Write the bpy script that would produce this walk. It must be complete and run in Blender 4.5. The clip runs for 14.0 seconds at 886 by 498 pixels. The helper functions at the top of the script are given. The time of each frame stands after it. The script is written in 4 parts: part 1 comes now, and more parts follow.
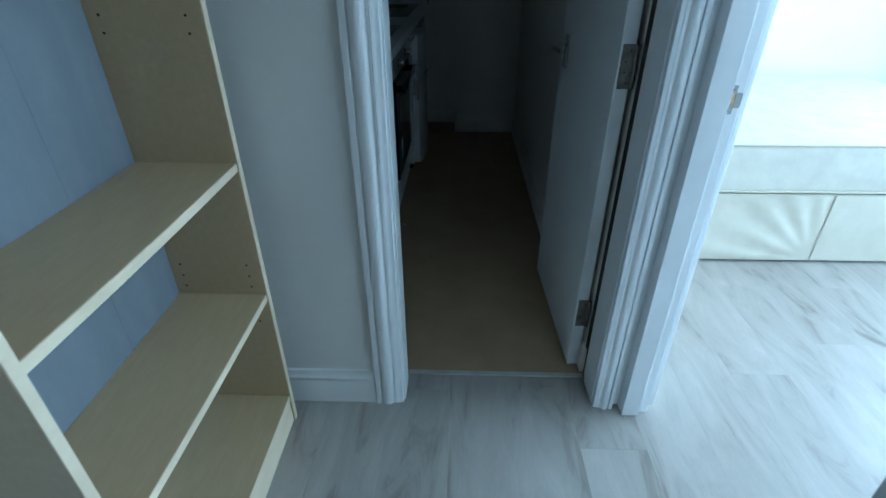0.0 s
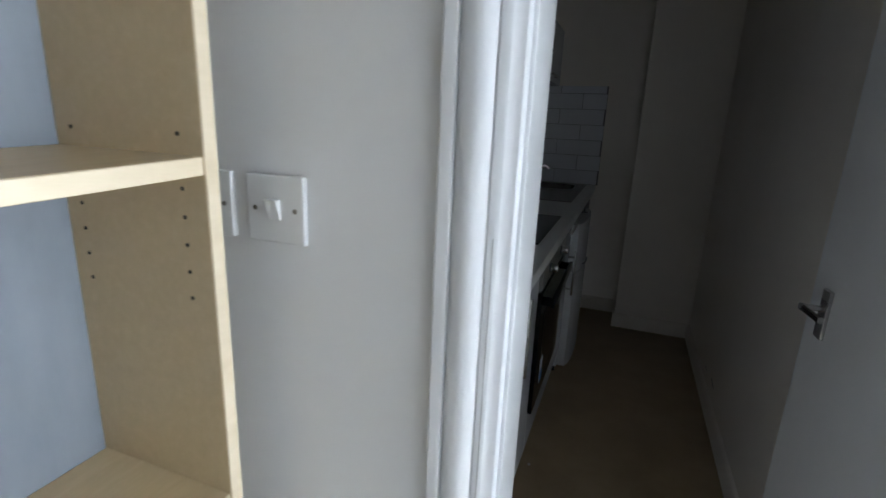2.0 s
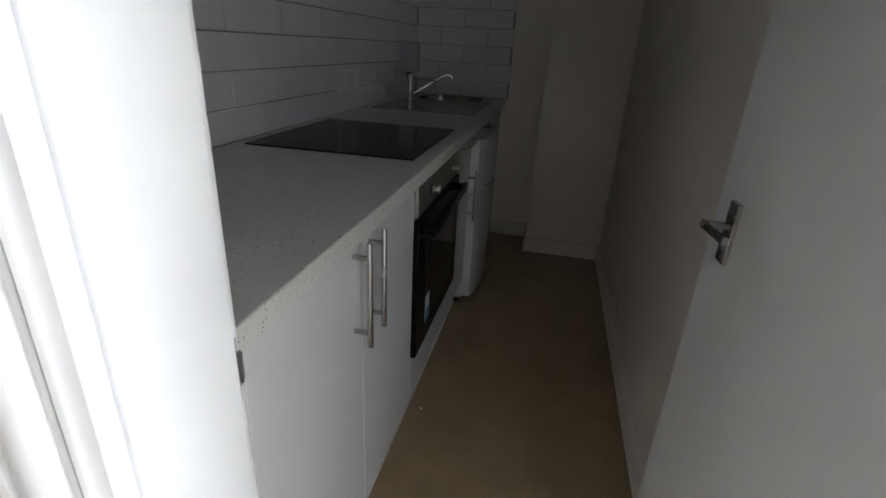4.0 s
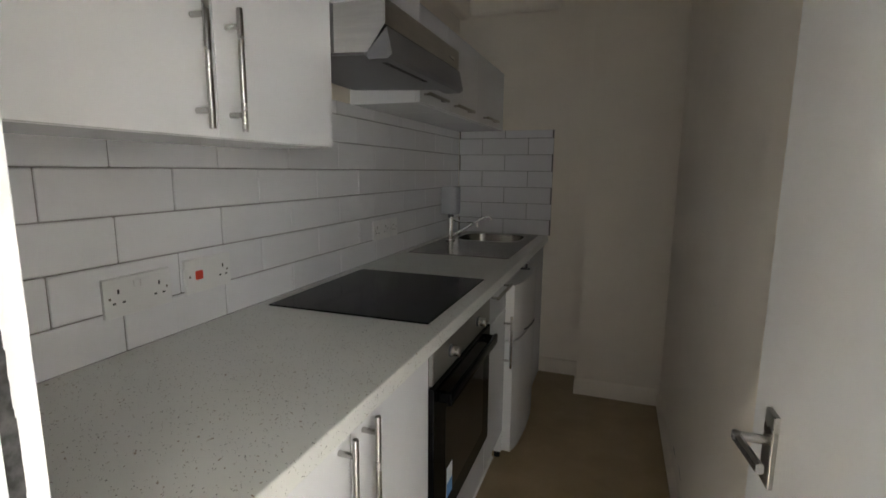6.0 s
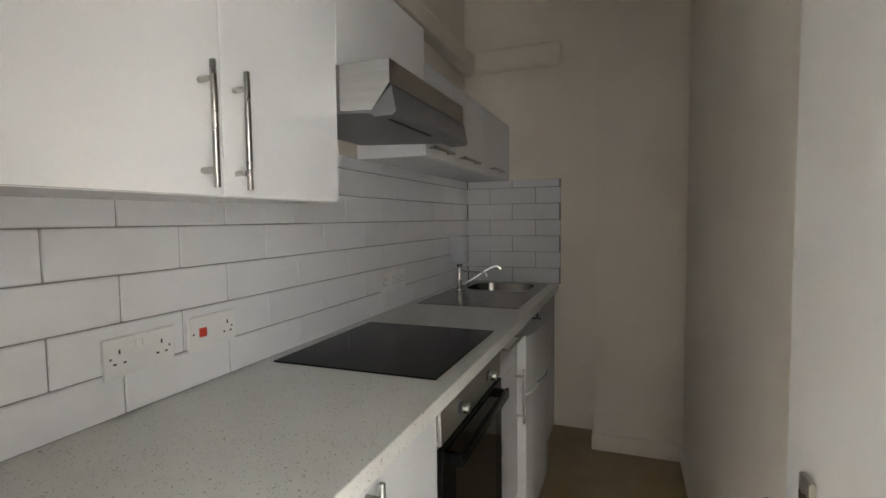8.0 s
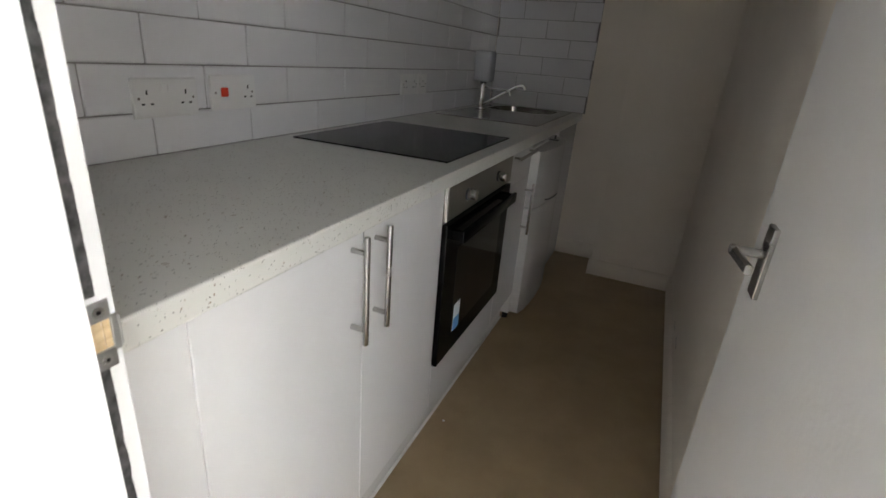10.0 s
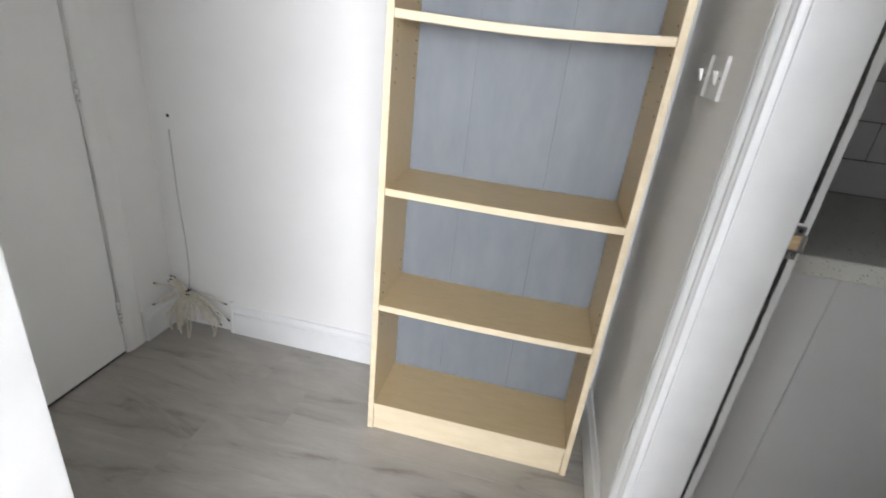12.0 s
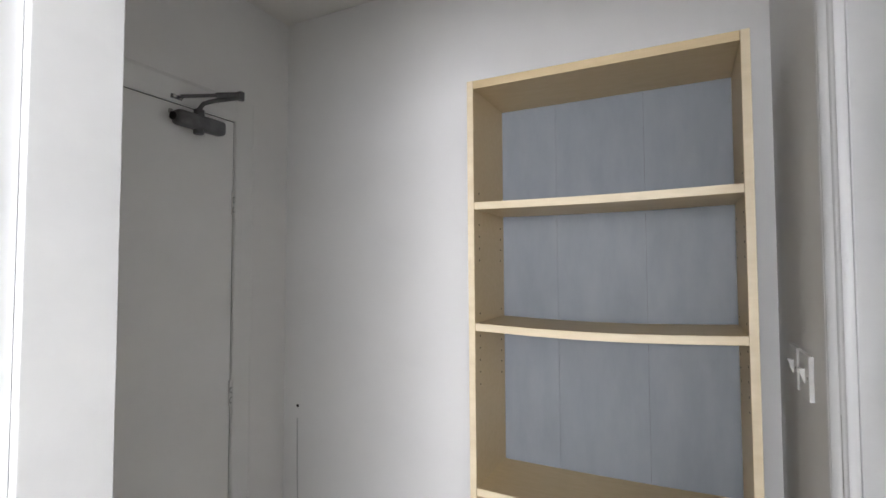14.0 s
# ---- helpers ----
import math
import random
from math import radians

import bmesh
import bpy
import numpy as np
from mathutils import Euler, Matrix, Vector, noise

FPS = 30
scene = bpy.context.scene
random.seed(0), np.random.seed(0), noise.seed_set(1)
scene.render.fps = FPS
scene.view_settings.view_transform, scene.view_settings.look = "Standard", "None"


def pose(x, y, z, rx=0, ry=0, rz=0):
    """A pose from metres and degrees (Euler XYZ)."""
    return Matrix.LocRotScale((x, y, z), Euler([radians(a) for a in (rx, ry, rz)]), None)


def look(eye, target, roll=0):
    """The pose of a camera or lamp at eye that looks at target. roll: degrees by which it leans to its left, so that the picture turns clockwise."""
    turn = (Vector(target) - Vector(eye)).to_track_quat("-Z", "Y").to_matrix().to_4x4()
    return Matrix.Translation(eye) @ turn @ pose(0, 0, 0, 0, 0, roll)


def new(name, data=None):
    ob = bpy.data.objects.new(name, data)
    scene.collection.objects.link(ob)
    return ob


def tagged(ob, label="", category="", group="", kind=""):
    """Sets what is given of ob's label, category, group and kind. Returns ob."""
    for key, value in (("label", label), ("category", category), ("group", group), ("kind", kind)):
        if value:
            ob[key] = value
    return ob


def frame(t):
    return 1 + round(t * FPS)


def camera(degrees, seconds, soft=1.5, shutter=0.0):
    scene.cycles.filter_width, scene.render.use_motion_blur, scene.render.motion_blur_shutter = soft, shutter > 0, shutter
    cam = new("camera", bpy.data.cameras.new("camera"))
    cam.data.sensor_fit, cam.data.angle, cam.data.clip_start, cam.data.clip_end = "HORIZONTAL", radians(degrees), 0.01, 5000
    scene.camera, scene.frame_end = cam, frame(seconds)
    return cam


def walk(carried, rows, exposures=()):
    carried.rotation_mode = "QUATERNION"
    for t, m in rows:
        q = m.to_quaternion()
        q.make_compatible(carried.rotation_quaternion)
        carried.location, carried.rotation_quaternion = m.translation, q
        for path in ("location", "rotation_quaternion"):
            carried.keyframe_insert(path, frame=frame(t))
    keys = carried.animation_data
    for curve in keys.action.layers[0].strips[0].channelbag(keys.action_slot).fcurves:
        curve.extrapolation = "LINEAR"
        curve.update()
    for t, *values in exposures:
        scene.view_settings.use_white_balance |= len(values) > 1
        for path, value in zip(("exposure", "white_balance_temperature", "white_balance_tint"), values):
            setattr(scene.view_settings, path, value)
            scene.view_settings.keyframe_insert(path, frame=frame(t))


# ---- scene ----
cam = camera(84.5, 14.0, shutter=0.2)
PATH = [
    (0, (0.159, -1.092, 1.212), (0.099, 0.626, 0.189), -0.2),
    (0.5, (0.167, -0.904, 1.181), (0.094, 0.826, 0.181), 0.8),
    (1, (0.091, -0.738, 1.201), (-0.265, 1.069, 0.422), 2.1),
    (1.5, (0.03, -0.67, 1.31), (-0.664, 1.127, 0.77), 2.8),
    (2, (0.096, -0.496, 1.301), (-0.572, 1.32, 0.796), 2.4),
    (2.5, (0.158, -0.352, 1.272), (-0.317, 1.481, 0.629), 2.0),
    (3, (0.166, -0.283, 1.205), (-0.165, 1.527, 0.420), 3.5),
    (5.5, (0.289, -0.055, 1.272), (-0.286, 1.78, 0.721), 0.9),
    (6, (0.299, -0.051, 1.318), (-0.362, 1.81, 1.0), 0.5),
    (6.5, (0.305, -0.048, 1.352), (-0.392, 1.822, 1.226), 0.0),
    (7, (0.305, -0.04, 1.365), (-0.405, 1.83, 1.35), -0.4),
    (9.5, (0.302, -0.027, 1.213), (-0.381, 1.765, 0.644), 1.1),
    (10, (0.343, -0.087, 1.18), (-0.36, 1.635, 0.443), 4.7),
    (10.5, (0.458, -0.173, 1.133), (-0.52, 1.358, 0.298), 9.3),
    (11, (0.592, -0.24, 1.123), (-0.878, 0.751, 0.195), 13.6),
    (11.5, (0.754, -0.322, 1.161), (-0.984, -0.053, 0.208), 11.4),
    (12, (0.848, -0.328, 1.218), (-0.951, -0.646, 0.403), 6.5),
    (12.5, (0.866, -0.251, 1.279), (-0.953, -0.894, 0.754), 3.1),
    (13, (0.849, -0.215, 1.326), (-0.975, -1.019, 1.154), 1.4),
    (13.5, (0.857, -0.208, 1.386), (-0.932, -1.099, 1.454), 0.0),
    (14, (0.864, -0.21, 1.395), (-0.924, -1.101, 1.477), -0.1),
]
walk(cam, [(t, look(e, g, r)) for t, e, g, r in PATH], exposures=[
    (0, 0.05, 4450, -9), (0.5, -0.22, 4400, -10), (1.0, -0.25, 4600, -7), (1.5, 0.55, 5500, 2), (2.0, 1.1, 5700, 9), (3.0, 1.4, 5900, 13),
    (5.5, 2.45, 6800, 11), (6.5, 3.15, 6900, 12), (7.0, 3.25, 6900, 12), (9.5, 3.35, 6850, 12), (10.0, 2.65, 6650, 13), (10.5, 1.95, 6550, 13), (11.0, 1.7, 6550, 13), (11.5, 1.25, 6450, 14), (12.0, 0.9, 6400, 13),
    (12.5, 0.7, 6400, 13), (13.2, 0.45, 6500, 14), (14.0, 0.35, 6500, 14)])

# ---- world and light ----
world = bpy.data.worlds.new("daylight")
scene.world = world
world.use_nodes = True
wn = world.node_tree
sky = wn.nodes.new("ShaderNodeTexSky")
sky.sky_type, sky.sun_disc = "NISHITA", False
sky.sun_elevation, sky.sun_rotation = radians(38), radians(200)
wn.nodes["Background"].inputs["Strength"].default_value = 0.12
wn.links.new(sky.outputs[0], wn.nodes["Background"].inputs["Color"])

sun = new("sun", bpy.data.lights.new("sun", "SUN"))
sun.data.energy, sun.data.angle, sun.data.color = 1.5, radians(12), (1, 0.96, 0.9)
sun.matrix_world = look((-3, -8, 7), (0, 0, 0))


def window_lamp(name, place, towards, w, h, watts):
    lamp = new(name, bpy.data.lights.new(name, "AREA"))
    lamp.data.shape, lamp.data.size, lamp.data.size_y = "RECTANGLE", w, h
    lamp.data.energy, lamp.data.color = watts, (0.93, 0.97, 1.0)
    lamp.matrix_world = look(place, towards)


window_lamp("window_light_east", (3.70, 0.42, 1.49), (0, -0.5, 1.2), 2.5, 1.25, 94)
window_lamp("window_light_south", (2.15, -2.68, 1.52), (2.0, 0.5, 1.0), 2.35, 1.3, 6)


# ---- materials ----
def material(name, colour, rough=0.6, metal=0.0, **more):
    m = bpy.data.materials.new(name)
    m.use_nodes = True
    b = m.node_tree.nodes["Principled BSDF"]
    b.inputs["Base Color"].default_value = (*colour, 1)
    b.inputs["Roughness"].default_value = rough
    b.inputs["Metallic"].default_value = metal
    for key, value in more.items():
        b.inputs[key.replace("_", " ")].default_value = value
    return m


def nodes(m):
    t = m.node_tree
    return t, t.nodes["Principled BSDF"]


def add(t, kind, **values):
    n = t.nodes.new(kind)
    for key, value in values.items():
        n.inputs[key.replace("_", " ")].default_value = value
    return n


def coords(t, scale=(1, 1, 1), shift=False):
    tc = t.nodes.new("ShaderNodeTexCoord")
    mp = t.nodes.new("ShaderNodeMapping")
    mp.inputs["Scale"].default_value = scale
    t.links.new(tc.outputs["Object"], mp.inputs["Vector"])
    if shift:
        info = t.nodes.new("ShaderNodeObjectInfo")
        mul = t.nodes.new("ShaderNodeMath")
        mul.operation = "MULTIPLY"
        mul.inputs[1].default_value = 37.0
        t.links.new(info.outputs["Random"], mul.inputs[0])
        t.links.new(mul.outputs[0], mp.inputs["Location"])
    return mp.outputs[0]


def ramp(t, source, stops):
    r = t.nodes.new("ShaderNodeValToRGB")
    e = r.color_ramp.elements
    while len(e) < len(stops):
        e.new(0.5)
    for el, (pos, col) in zip(e, stops):
        el.position, el.color = pos, (*col, 1)
    t.links.new(source, r.inputs[0])
    return r.outputs[0]


def mottle(m, a, b, scale=3.0, detail=6.0, lo=0.35, hi=0.65, stretch=(1, 1, 1), bump=0.0, bump_scale=200.0, rough=None, shift=False):
    """Two-scale variation of colour with a fine relief."""
    t, bs = nodes(m)
    v = coords(t, stretch, shift)
    n = add(t, "ShaderNodeTexNoise", Scale=scale, Detail=detail, Roughness=0.6)
    t.links.new(v, n.inputs["Vector"])
    t.links.new(ramp(t, n.outputs[0], [(lo, a), (hi, b)]), bs.inputs["Base Color"])
    if bump:
        f = add(t, "ShaderNodeTexNoise", Scale=bump_scale, Detail=4.0)
        t.links.new(v, f.inputs["Vector"])
        bp = add(t, "ShaderNodeBump", Strength=bump, Distance=0.002)
        t.links.new(f.outputs[0], bp.inputs["Height"])
        t.links.new(bp.outputs[0], bs.inputs["Normal"])
    if rough:
        r = add(t, "ShaderNodeMapRange", **{"To_Min": rough[0], "To_Max": rough[1]})
        t.links.new(n.outputs[0], r.inputs[0])
        t.links.new(r.outputs[0], bs.inputs["Roughness"])
    return m


M_WALL = mottle(material("emulsion_white", (0.75, 0.74, 0.72), 0.75), (0.82, 0.815, 0.808), (0.86, 0.855, 0.848), 2.2, bump=0.12, bump_scale=220)
M_KWALL = mottle(material("emulsion_warm_white", (0.7, 0.67, 0.62), 0.7), (0.87, 0.81, 0.72), (0.91, 0.85, 0.76), 2.0, bump=0.12, bump_scale=220)
M_CEIL = mottle(material("ceiling_white", (0.75, 0.73, 0.68), 0.85), (0.82, 0.80, 0.765), (0.86, 0.84, 0.80), 2.0, bump=0.3, bump_scale=120)
M_GLOSS = mottle(material("gloss_paint", (0.82, 0.83, 0.84), 0.3), (0.78, 0.79, 0.80), (0.85, 0.86, 0.865), 5, bump=0.15, bump_scale=60, rough=(0.22, 0.42))
M_DOOR = mottle(material("door_paint", (0.78, 0.78, 0.77), 0.4), (0.81, 0.81, 0.80), (0.85, 0.85, 0.84), 3, bump=0.2, bump_scale=120, rough=(0.35, 0.5))
M_CAB = mottle(material("cabinet_gloss_white", (0.82, 0.82, 0.83), 0.1), (0.80, 0.80, 0.81), (0.84, 0.84, 0.85), 2, rough=(0.08, 0.14))
M_TILE = material("tile_glaze", (0.8, 0.8, 0.8), 0.1)
M_GROUT = mottle(material("grey_grout", (0.3, 0.3, 0.31), 0.9), (0.20, 0.195, 0.19), (0.34, 0.33, 0.32), 6)
M_BIRCH = material("birch_veneer", (0.62, 0.5, 0.33), 0.45)
M_BIRCH_EDGE = mottle(material("birch_edge", (0.72, 0.6, 0.42), 0.45), (0.68, 0.57, 0.39), (0.76, 0.65, 0.47), 8, stretch=(4, 1, 4))
M_BACK = mottle(material("grey_backboard", (0.42, 0.46, 0.53), 0.55), (0.180, 0.198, 0.226), (0.212, 0.231, 0.260), 4, stretch=(1, 3, 1), bump=0.1)
M_LAM = material("laminate_plank", (0.5, 0.49, 0.47), 0.35)
M_VINYL = mottle(material("beige_vinyl", (0.36, 0.27, 0.18), 0.45), (0.39, 0.29, 0.17), (0.465, 0.35, 0.21), 5, bump=0.2, bump_scale=300, rough=(0.38, 0.55))
M_TOP = material("speckled_worktop", (0.66, 0.66, 0.63), 0.35)
M_PLINTH = mottle(material("plinth_pale_grey", (0.6, 0.6, 0.6), 0.3), (0.50, 0.50, 0.50), (0.60, 0.60, 0.60), 6, rough=(0.3, 0.5))
M_BARDARK = material("dull_steel", (0.30, 0.28, 0.25), 0.4, 0.8)
M_BLACKGLASS = material("black_glass", (0.005, 0.005, 0.005), 0.13, Specular_IOR_Level=0.09)
M_VISOR = material("grey_metal_paint", (0.21, 0.21, 0.215), 0.4, 0.5)
M_NICKEL = material("nickel_plate", (0.38, 0.38, 0.37), 0.35, 0.9)
M_SINK = mottle(material("worn_sink_steel", (0.36, 0.35, 0.33), 0.35, 1.0), (0.20, 0.18, 0.155), (0.35, 0.325, 0.295), 7, rough=(0.12, 0.30))
M_OVENGLASS = material("oven_glass", (0.012, 0.011, 0.010), 0.08)
M_STEEL = mottle(material("brushed_steel", (0.55, 0.54, 0.52), 0.32, 1.0), (0.52, 0.515, 0.50), (0.58, 0.57, 0.555), 8, stretch=(1, 1, 12), rough=(0.28, 0.36))
M_HOOD = mottle(material("hood_steel", (0.55, 0.54, 0.52), 0.15, 1.0), (0.50, 0.495, 0.48), (0.56, 0.55, 0.535), 8, stretch=(1, 1, 12), rough=(0.11, 0.17))
M_HANDLE = mottle(material("satin_steel", (0.45, 0.44, 0.42), 0.28, 1.0), (0.40, 0.39, 0.37), (0.46, 0.45, 0.43), 12, rough=(0.24, 0.30))
M_CHROME = material("chrome", (0.75, 0.75, 0.75), 0.08, 1.0)
M_DARKMETAL = mottle(material("dark_grey_metal", (0.09, 0.09, 0.10), 0.45, 0.6), (0.07, 0.07, 0.08), (0.12, 0.12, 0.13), 20)
M_CLOSER = mottle(material("closer_paint", (0.13, 0.13, 0.135), 0.42, 0.35), (0.105, 0.105, 0.11), (0.165, 0.165, 0.17), 25, rough=(0.35, 0.5))
M_HINGE = mottle(material("tarnished_hinge", (0.22, 0.20, 0.17), 0.5, 0.8), (0.16, 0.145, 0.125), (0.30, 0.27, 0.235), 40, rough=(0.35, 0.6))
M_PLASTIC = material("white_plastic", (0.80, 0.80, 0.79), 0.3)
M_DARK = material("dark_slot", (0.015, 0.014, 0.013), 0.8)
M_SEAL = mottle(material("grey_seal", (0.06, 0.06, 0.06), 0.9), (0.03, 0.03, 0.03), (0.11, 0.11, 0.11), 90)
M_RED = material("red_rocker", (0.65, 0.05, 0.02), 0.35)
M_FRIDGE = mottle(material("fridge_enamel", (0.75, 0.75, 0.74), 0.25), (0.72, 0.72, 0.71), (0.77, 0.77, 0.76), 3, bump=0.12, bump_scale=500)
M_CABLE = mottle(material("cable_sheath", (0.72, 0.69, 0.6), 0.5), (0.56, 0.52, 0.42), (0.74, 0.70, 0.60), 40)
M_WOOD = mottle(material("bare_wood", (0.5, 0.32, 0.16), 0.7), (0.56, 0.40, 0.22), (0.74, 0.57, 0.35), 30, stretch=(1, 1, 8))
M_FABRIC = mottle(material("damask_fabric", (0.66, 0.66, 0.6), 0.85), (0.64, 0.61, 0.53), (0.73, 0.70, 0.61), 9, bump=0.5, bump_scale=40)
M_DIVAN = mottle(material("divan_cloth", (0.66, 0.65, 0.58), 0.85), (0.64, 0.60, 0.49), (0.73, 0.69, 0.58), 4, bump=0.4, bump_scale=300)
M_PIPING = material("cream_piping", (0.62, 0.58, 0.48), 0.8)
M_SOAP = material("soap_plastic", (0.78, 0.80, 0.84), 0.15, Transmission_Weight=0.35)
M_STRIP = mottle(material("steel_threshold", (0.62, 0.61, 0.59), 0.5, 0.35), (0.52, 0.51, 0.49), (0.64, 0.63, 0.61), 12)
M_LABEL = material("energy_label", (0.75, 0.78, 0.82), 0.4)
M_BLUE = material("label_blue", (0.05, 0.25, 0.6), 0.4)
M_UPVC = material("window_plastic", (0.8, 0.8, 0.8), 0.3)
M_GLASS = material("window_glass", (1, 1, 1), 0.0, Transmission_Weight=1.0, IOR=1.45)

# glazed tiles: slight tone shift per tile and a hand-glazed ripple
t, bs = nodes(M_TILE)
info = t.nodes.new("ShaderNodeObjectInfo")
t.links.new(ramp(t, info.outputs["Random"], [(0, (0.80, 0.80, 0.815)), (1, (0.845, 0.845, 0.86))]), bs.inputs["Base Color"])
rip = add(t, "ShaderNodeTexNoise", Scale=14.0, Detail=2.0)
t.links.new(coords(t, shift=True), rip.inputs["Vector"])
bp = add(t, "ShaderNodeBump", Strength=0.1, Distance=0.002)
t.links.new(rip.outputs[0], bp.inputs["Height"])
t.links.new(bp.outputs[0], bs.inputs["Normal"])

# birch: fine flecked grain running along the board
t, bs = nodes(M_BIRCH)
v = coords(t, (5, 0.9, 5))
g1 = add(t, "ShaderNodeTexNoise", Scale=14.0, Detail=9.0, Roughness=0.7)
t.links.new(v, g1.inputs["Vector"])
t.links.new(ramp(t, g1.outputs[0], [(0.3, (0.54, 0.415, 0.235)), (0.55, (0.58, 0.45, 0.265)), (0.75, (0.62, 0.49, 0.30))]), bs.inputs["Base Color"])

# laminate: pale grey oak, each plank with its own tone, long grain along y
t, bs = nodes(M_LAM)
v = coords(t, (5, 1.1, 1), shift=True)
g1 = add(t, "ShaderNodeTexNoise", Scale=2.0, Detail=6.0, Roughness=0.6, Distortion=1.2)
g2 = add(t, "ShaderNodeTexNoise", Scale=30.0, Detail=6.0, Roughness=0.7)
t.links.new(v, g1.inputs["Vector"])
t.links.new(v, g2.inputs["Vector"])
mixg = t.nodes.new("ShaderNodeMix")
mixg.data_type = "RGBA"
mixg.blend_type = "MULTIPLY"
mixg.inputs["Factor"].default_value = 0.16
t.links.new(ramp(t, g1.outputs[0], [(0.26, (0.20, 0.178, 0.15)), (0.42, (0.38, 0.356, 0.323)), (0.7, (0.475, 0.451, 0.418))]), mixg.inputs["A"])
t.links.new(ramp(t, g2.outputs[0], [(0.3, (0.62, 0.61, 0.6)), (0.6, (1, 1, 1))]), mixg.inputs["B"])
info = t.nodes.new("ShaderNodeObjectInfo")
mixt = t.nodes.new("ShaderNodeMix")
mixt.data_type = "RGBA"
mixt.blend_type = "MULTIPLY"
mixt.inputs["Factor"].default_value = 1.0
t.links.new(mixg.outputs["Result"], mixt.inputs["A"])
t.links.new(ramp(t, info.outputs["Random"], [(0, (0.95, 0.95, 0.95)), (1, (1.0, 1.0, 1.0))]), mixt.inputs["B"])
t.links.new(mixt.outputs["Result"], bs.inputs["Base Color"])
bp = add(t, "ShaderNodeBump", Strength=0.15, Distance=0.001)
t.links.new(g2.outputs[0], bp.inputs["Height"])
t.links.new(bp.outputs[0], bs.inputs["Normal"])

# worktop: off-white with dark and brown chips
t, bs = nodes(M_TOP)
v = coords(t)
base = add(t, "ShaderNodeTexNoise", Scale=9.0, Detail=3.0)
warp = add(t, "ShaderNodeTexNoise", Scale=40.0)
t.links.new(v, warp.inputs["Vector"])
blend = t.nodes.new("ShaderNodeMix")
blend.data_type = "VECTOR"
blend.inputs["Factor"].default_value = 0.03
t.links.new(v, blend.inputs["A"])
t.links.new(warp.outputs["Color"], blend.inputs["B"])
vor = add(t, "ShaderNodeTexVoronoi", Scale=190.0)
vor2 = add(t, "ShaderNodeTexVoronoi", Scale=95.0)
t.links.new(v, base.inputs["Vector"])
t.links.new(blend.outputs["Result"], vor.inputs["Vector"])
t.links.new(blend.outputs["Result"], vor2.inputs["Vector"])
basecol = ramp(t, base.outputs[0], [(0.3, (0.70, 0.70, 0.665)), (0.7, (0.74, 0.74, 0.705))])
prev = basecol
for n, cut, col in ((vor, 0.16, (0.13, 0.12, 0.10)), (vor2, 0.13, (0.30, 0.23, 0.16))):
    near = ramp(t, n.outputs["Distance"], [(cut, (1, 1, 1)), (cut + 0.06, (0, 0, 0))])
    bw = t.nodes.new("ShaderNodeSeparateColor")
    t.links.new(n.outputs["Color"], bw.inputs[0])
    pick = t.nodes.new("ShaderNodeMath")
    pick.operation = "GREATER_THAN"
    pick.inputs[1].default_value = 0.55 if n is vor else 0.55
    t.links.new(bw.outputs[0], pick.inputs[0])
    both = t.nodes.new("ShaderNodeMath")
    both.operation = "MULTIPLY"
    t.links.new(near, both.inputs[0])
    t.links.new(pick.outputs[0], both.inputs[1])
    mx = t.nodes.new("ShaderNodeMix")
    mx.data_type = "RGBA"
    t.links.new(both.outputs[0], mx.inputs["Factor"])
    t.links.new(prev, mx.inputs["A"])
    mx.inputs["B"].default_value = (*col, 1)
    prev = mx.outputs["Result"]
t.links.new(prev, bs.inputs["Base Color"])


# ---- mesh tools ----
BASE = {}


def thing(name, base, label="", category="", kind="", group=""):
    e = new(name)
    e.empty_display_size = 0.05
    e.location = base
    BASE[e] = Vector(base)
    return tagged(e, label, category, group, kind)


def part(name, bm, mat, parent=None, label="", smooth=False, kind="", group="", category=""):
    """Links a bmesh, in world coordinates, as one mesh object, under parent if one is given."""
    me = bpy.data.meshes.new(name)
    bmesh.ops.recalc_face_normals(bm, faces=bm.faces)
    if parent is not None:
        bmesh.ops.translate(bm, verts=bm.verts, vec=-BASE[parent])
    bm.to_mesh(me)
    bm.free()
    me.materials.append(mat)
    if smooth:
        for p in me.polygons:
            p.use_smooth = True
        me.set_sharp_from_angle(angle=radians(40))
    ob = new(name, me)
    if parent is not None:
        ob.parent = parent
        BASE[ob] = BASE[parent]
    else:
        BASE[ob] = Vector((0, 0, 0))
    return tagged(ob, label, category, group, kind)


def box(lo, hi, bevel=0.0, bm=None, seg=2):
    b = bmesh.new()
    lo, hi = Vector(lo), Vector(hi)
    r = bmesh.ops.create_cube(b, size=1)
    for v in r["verts"]:
        v.co = Vector([(lo[i] + hi[i]) / 2 + v.co[i] * (hi[i] - lo[i]) for i in range(3)])
    if bevel:
        bmesh.ops.bevel(b, geom=b.edges[:], offset=bevel, segments=seg, profile=0.5, affect="EDGES")
    return merge(bm, b)


def merge(bm, b):
    if bm is None:
        return b
    me = bpy.data.meshes.new("join")
    b.to_mesh(me)
    b.free()
    bm.from_mesh(me)
    bpy.data.meshes.remove(me)
    return bm


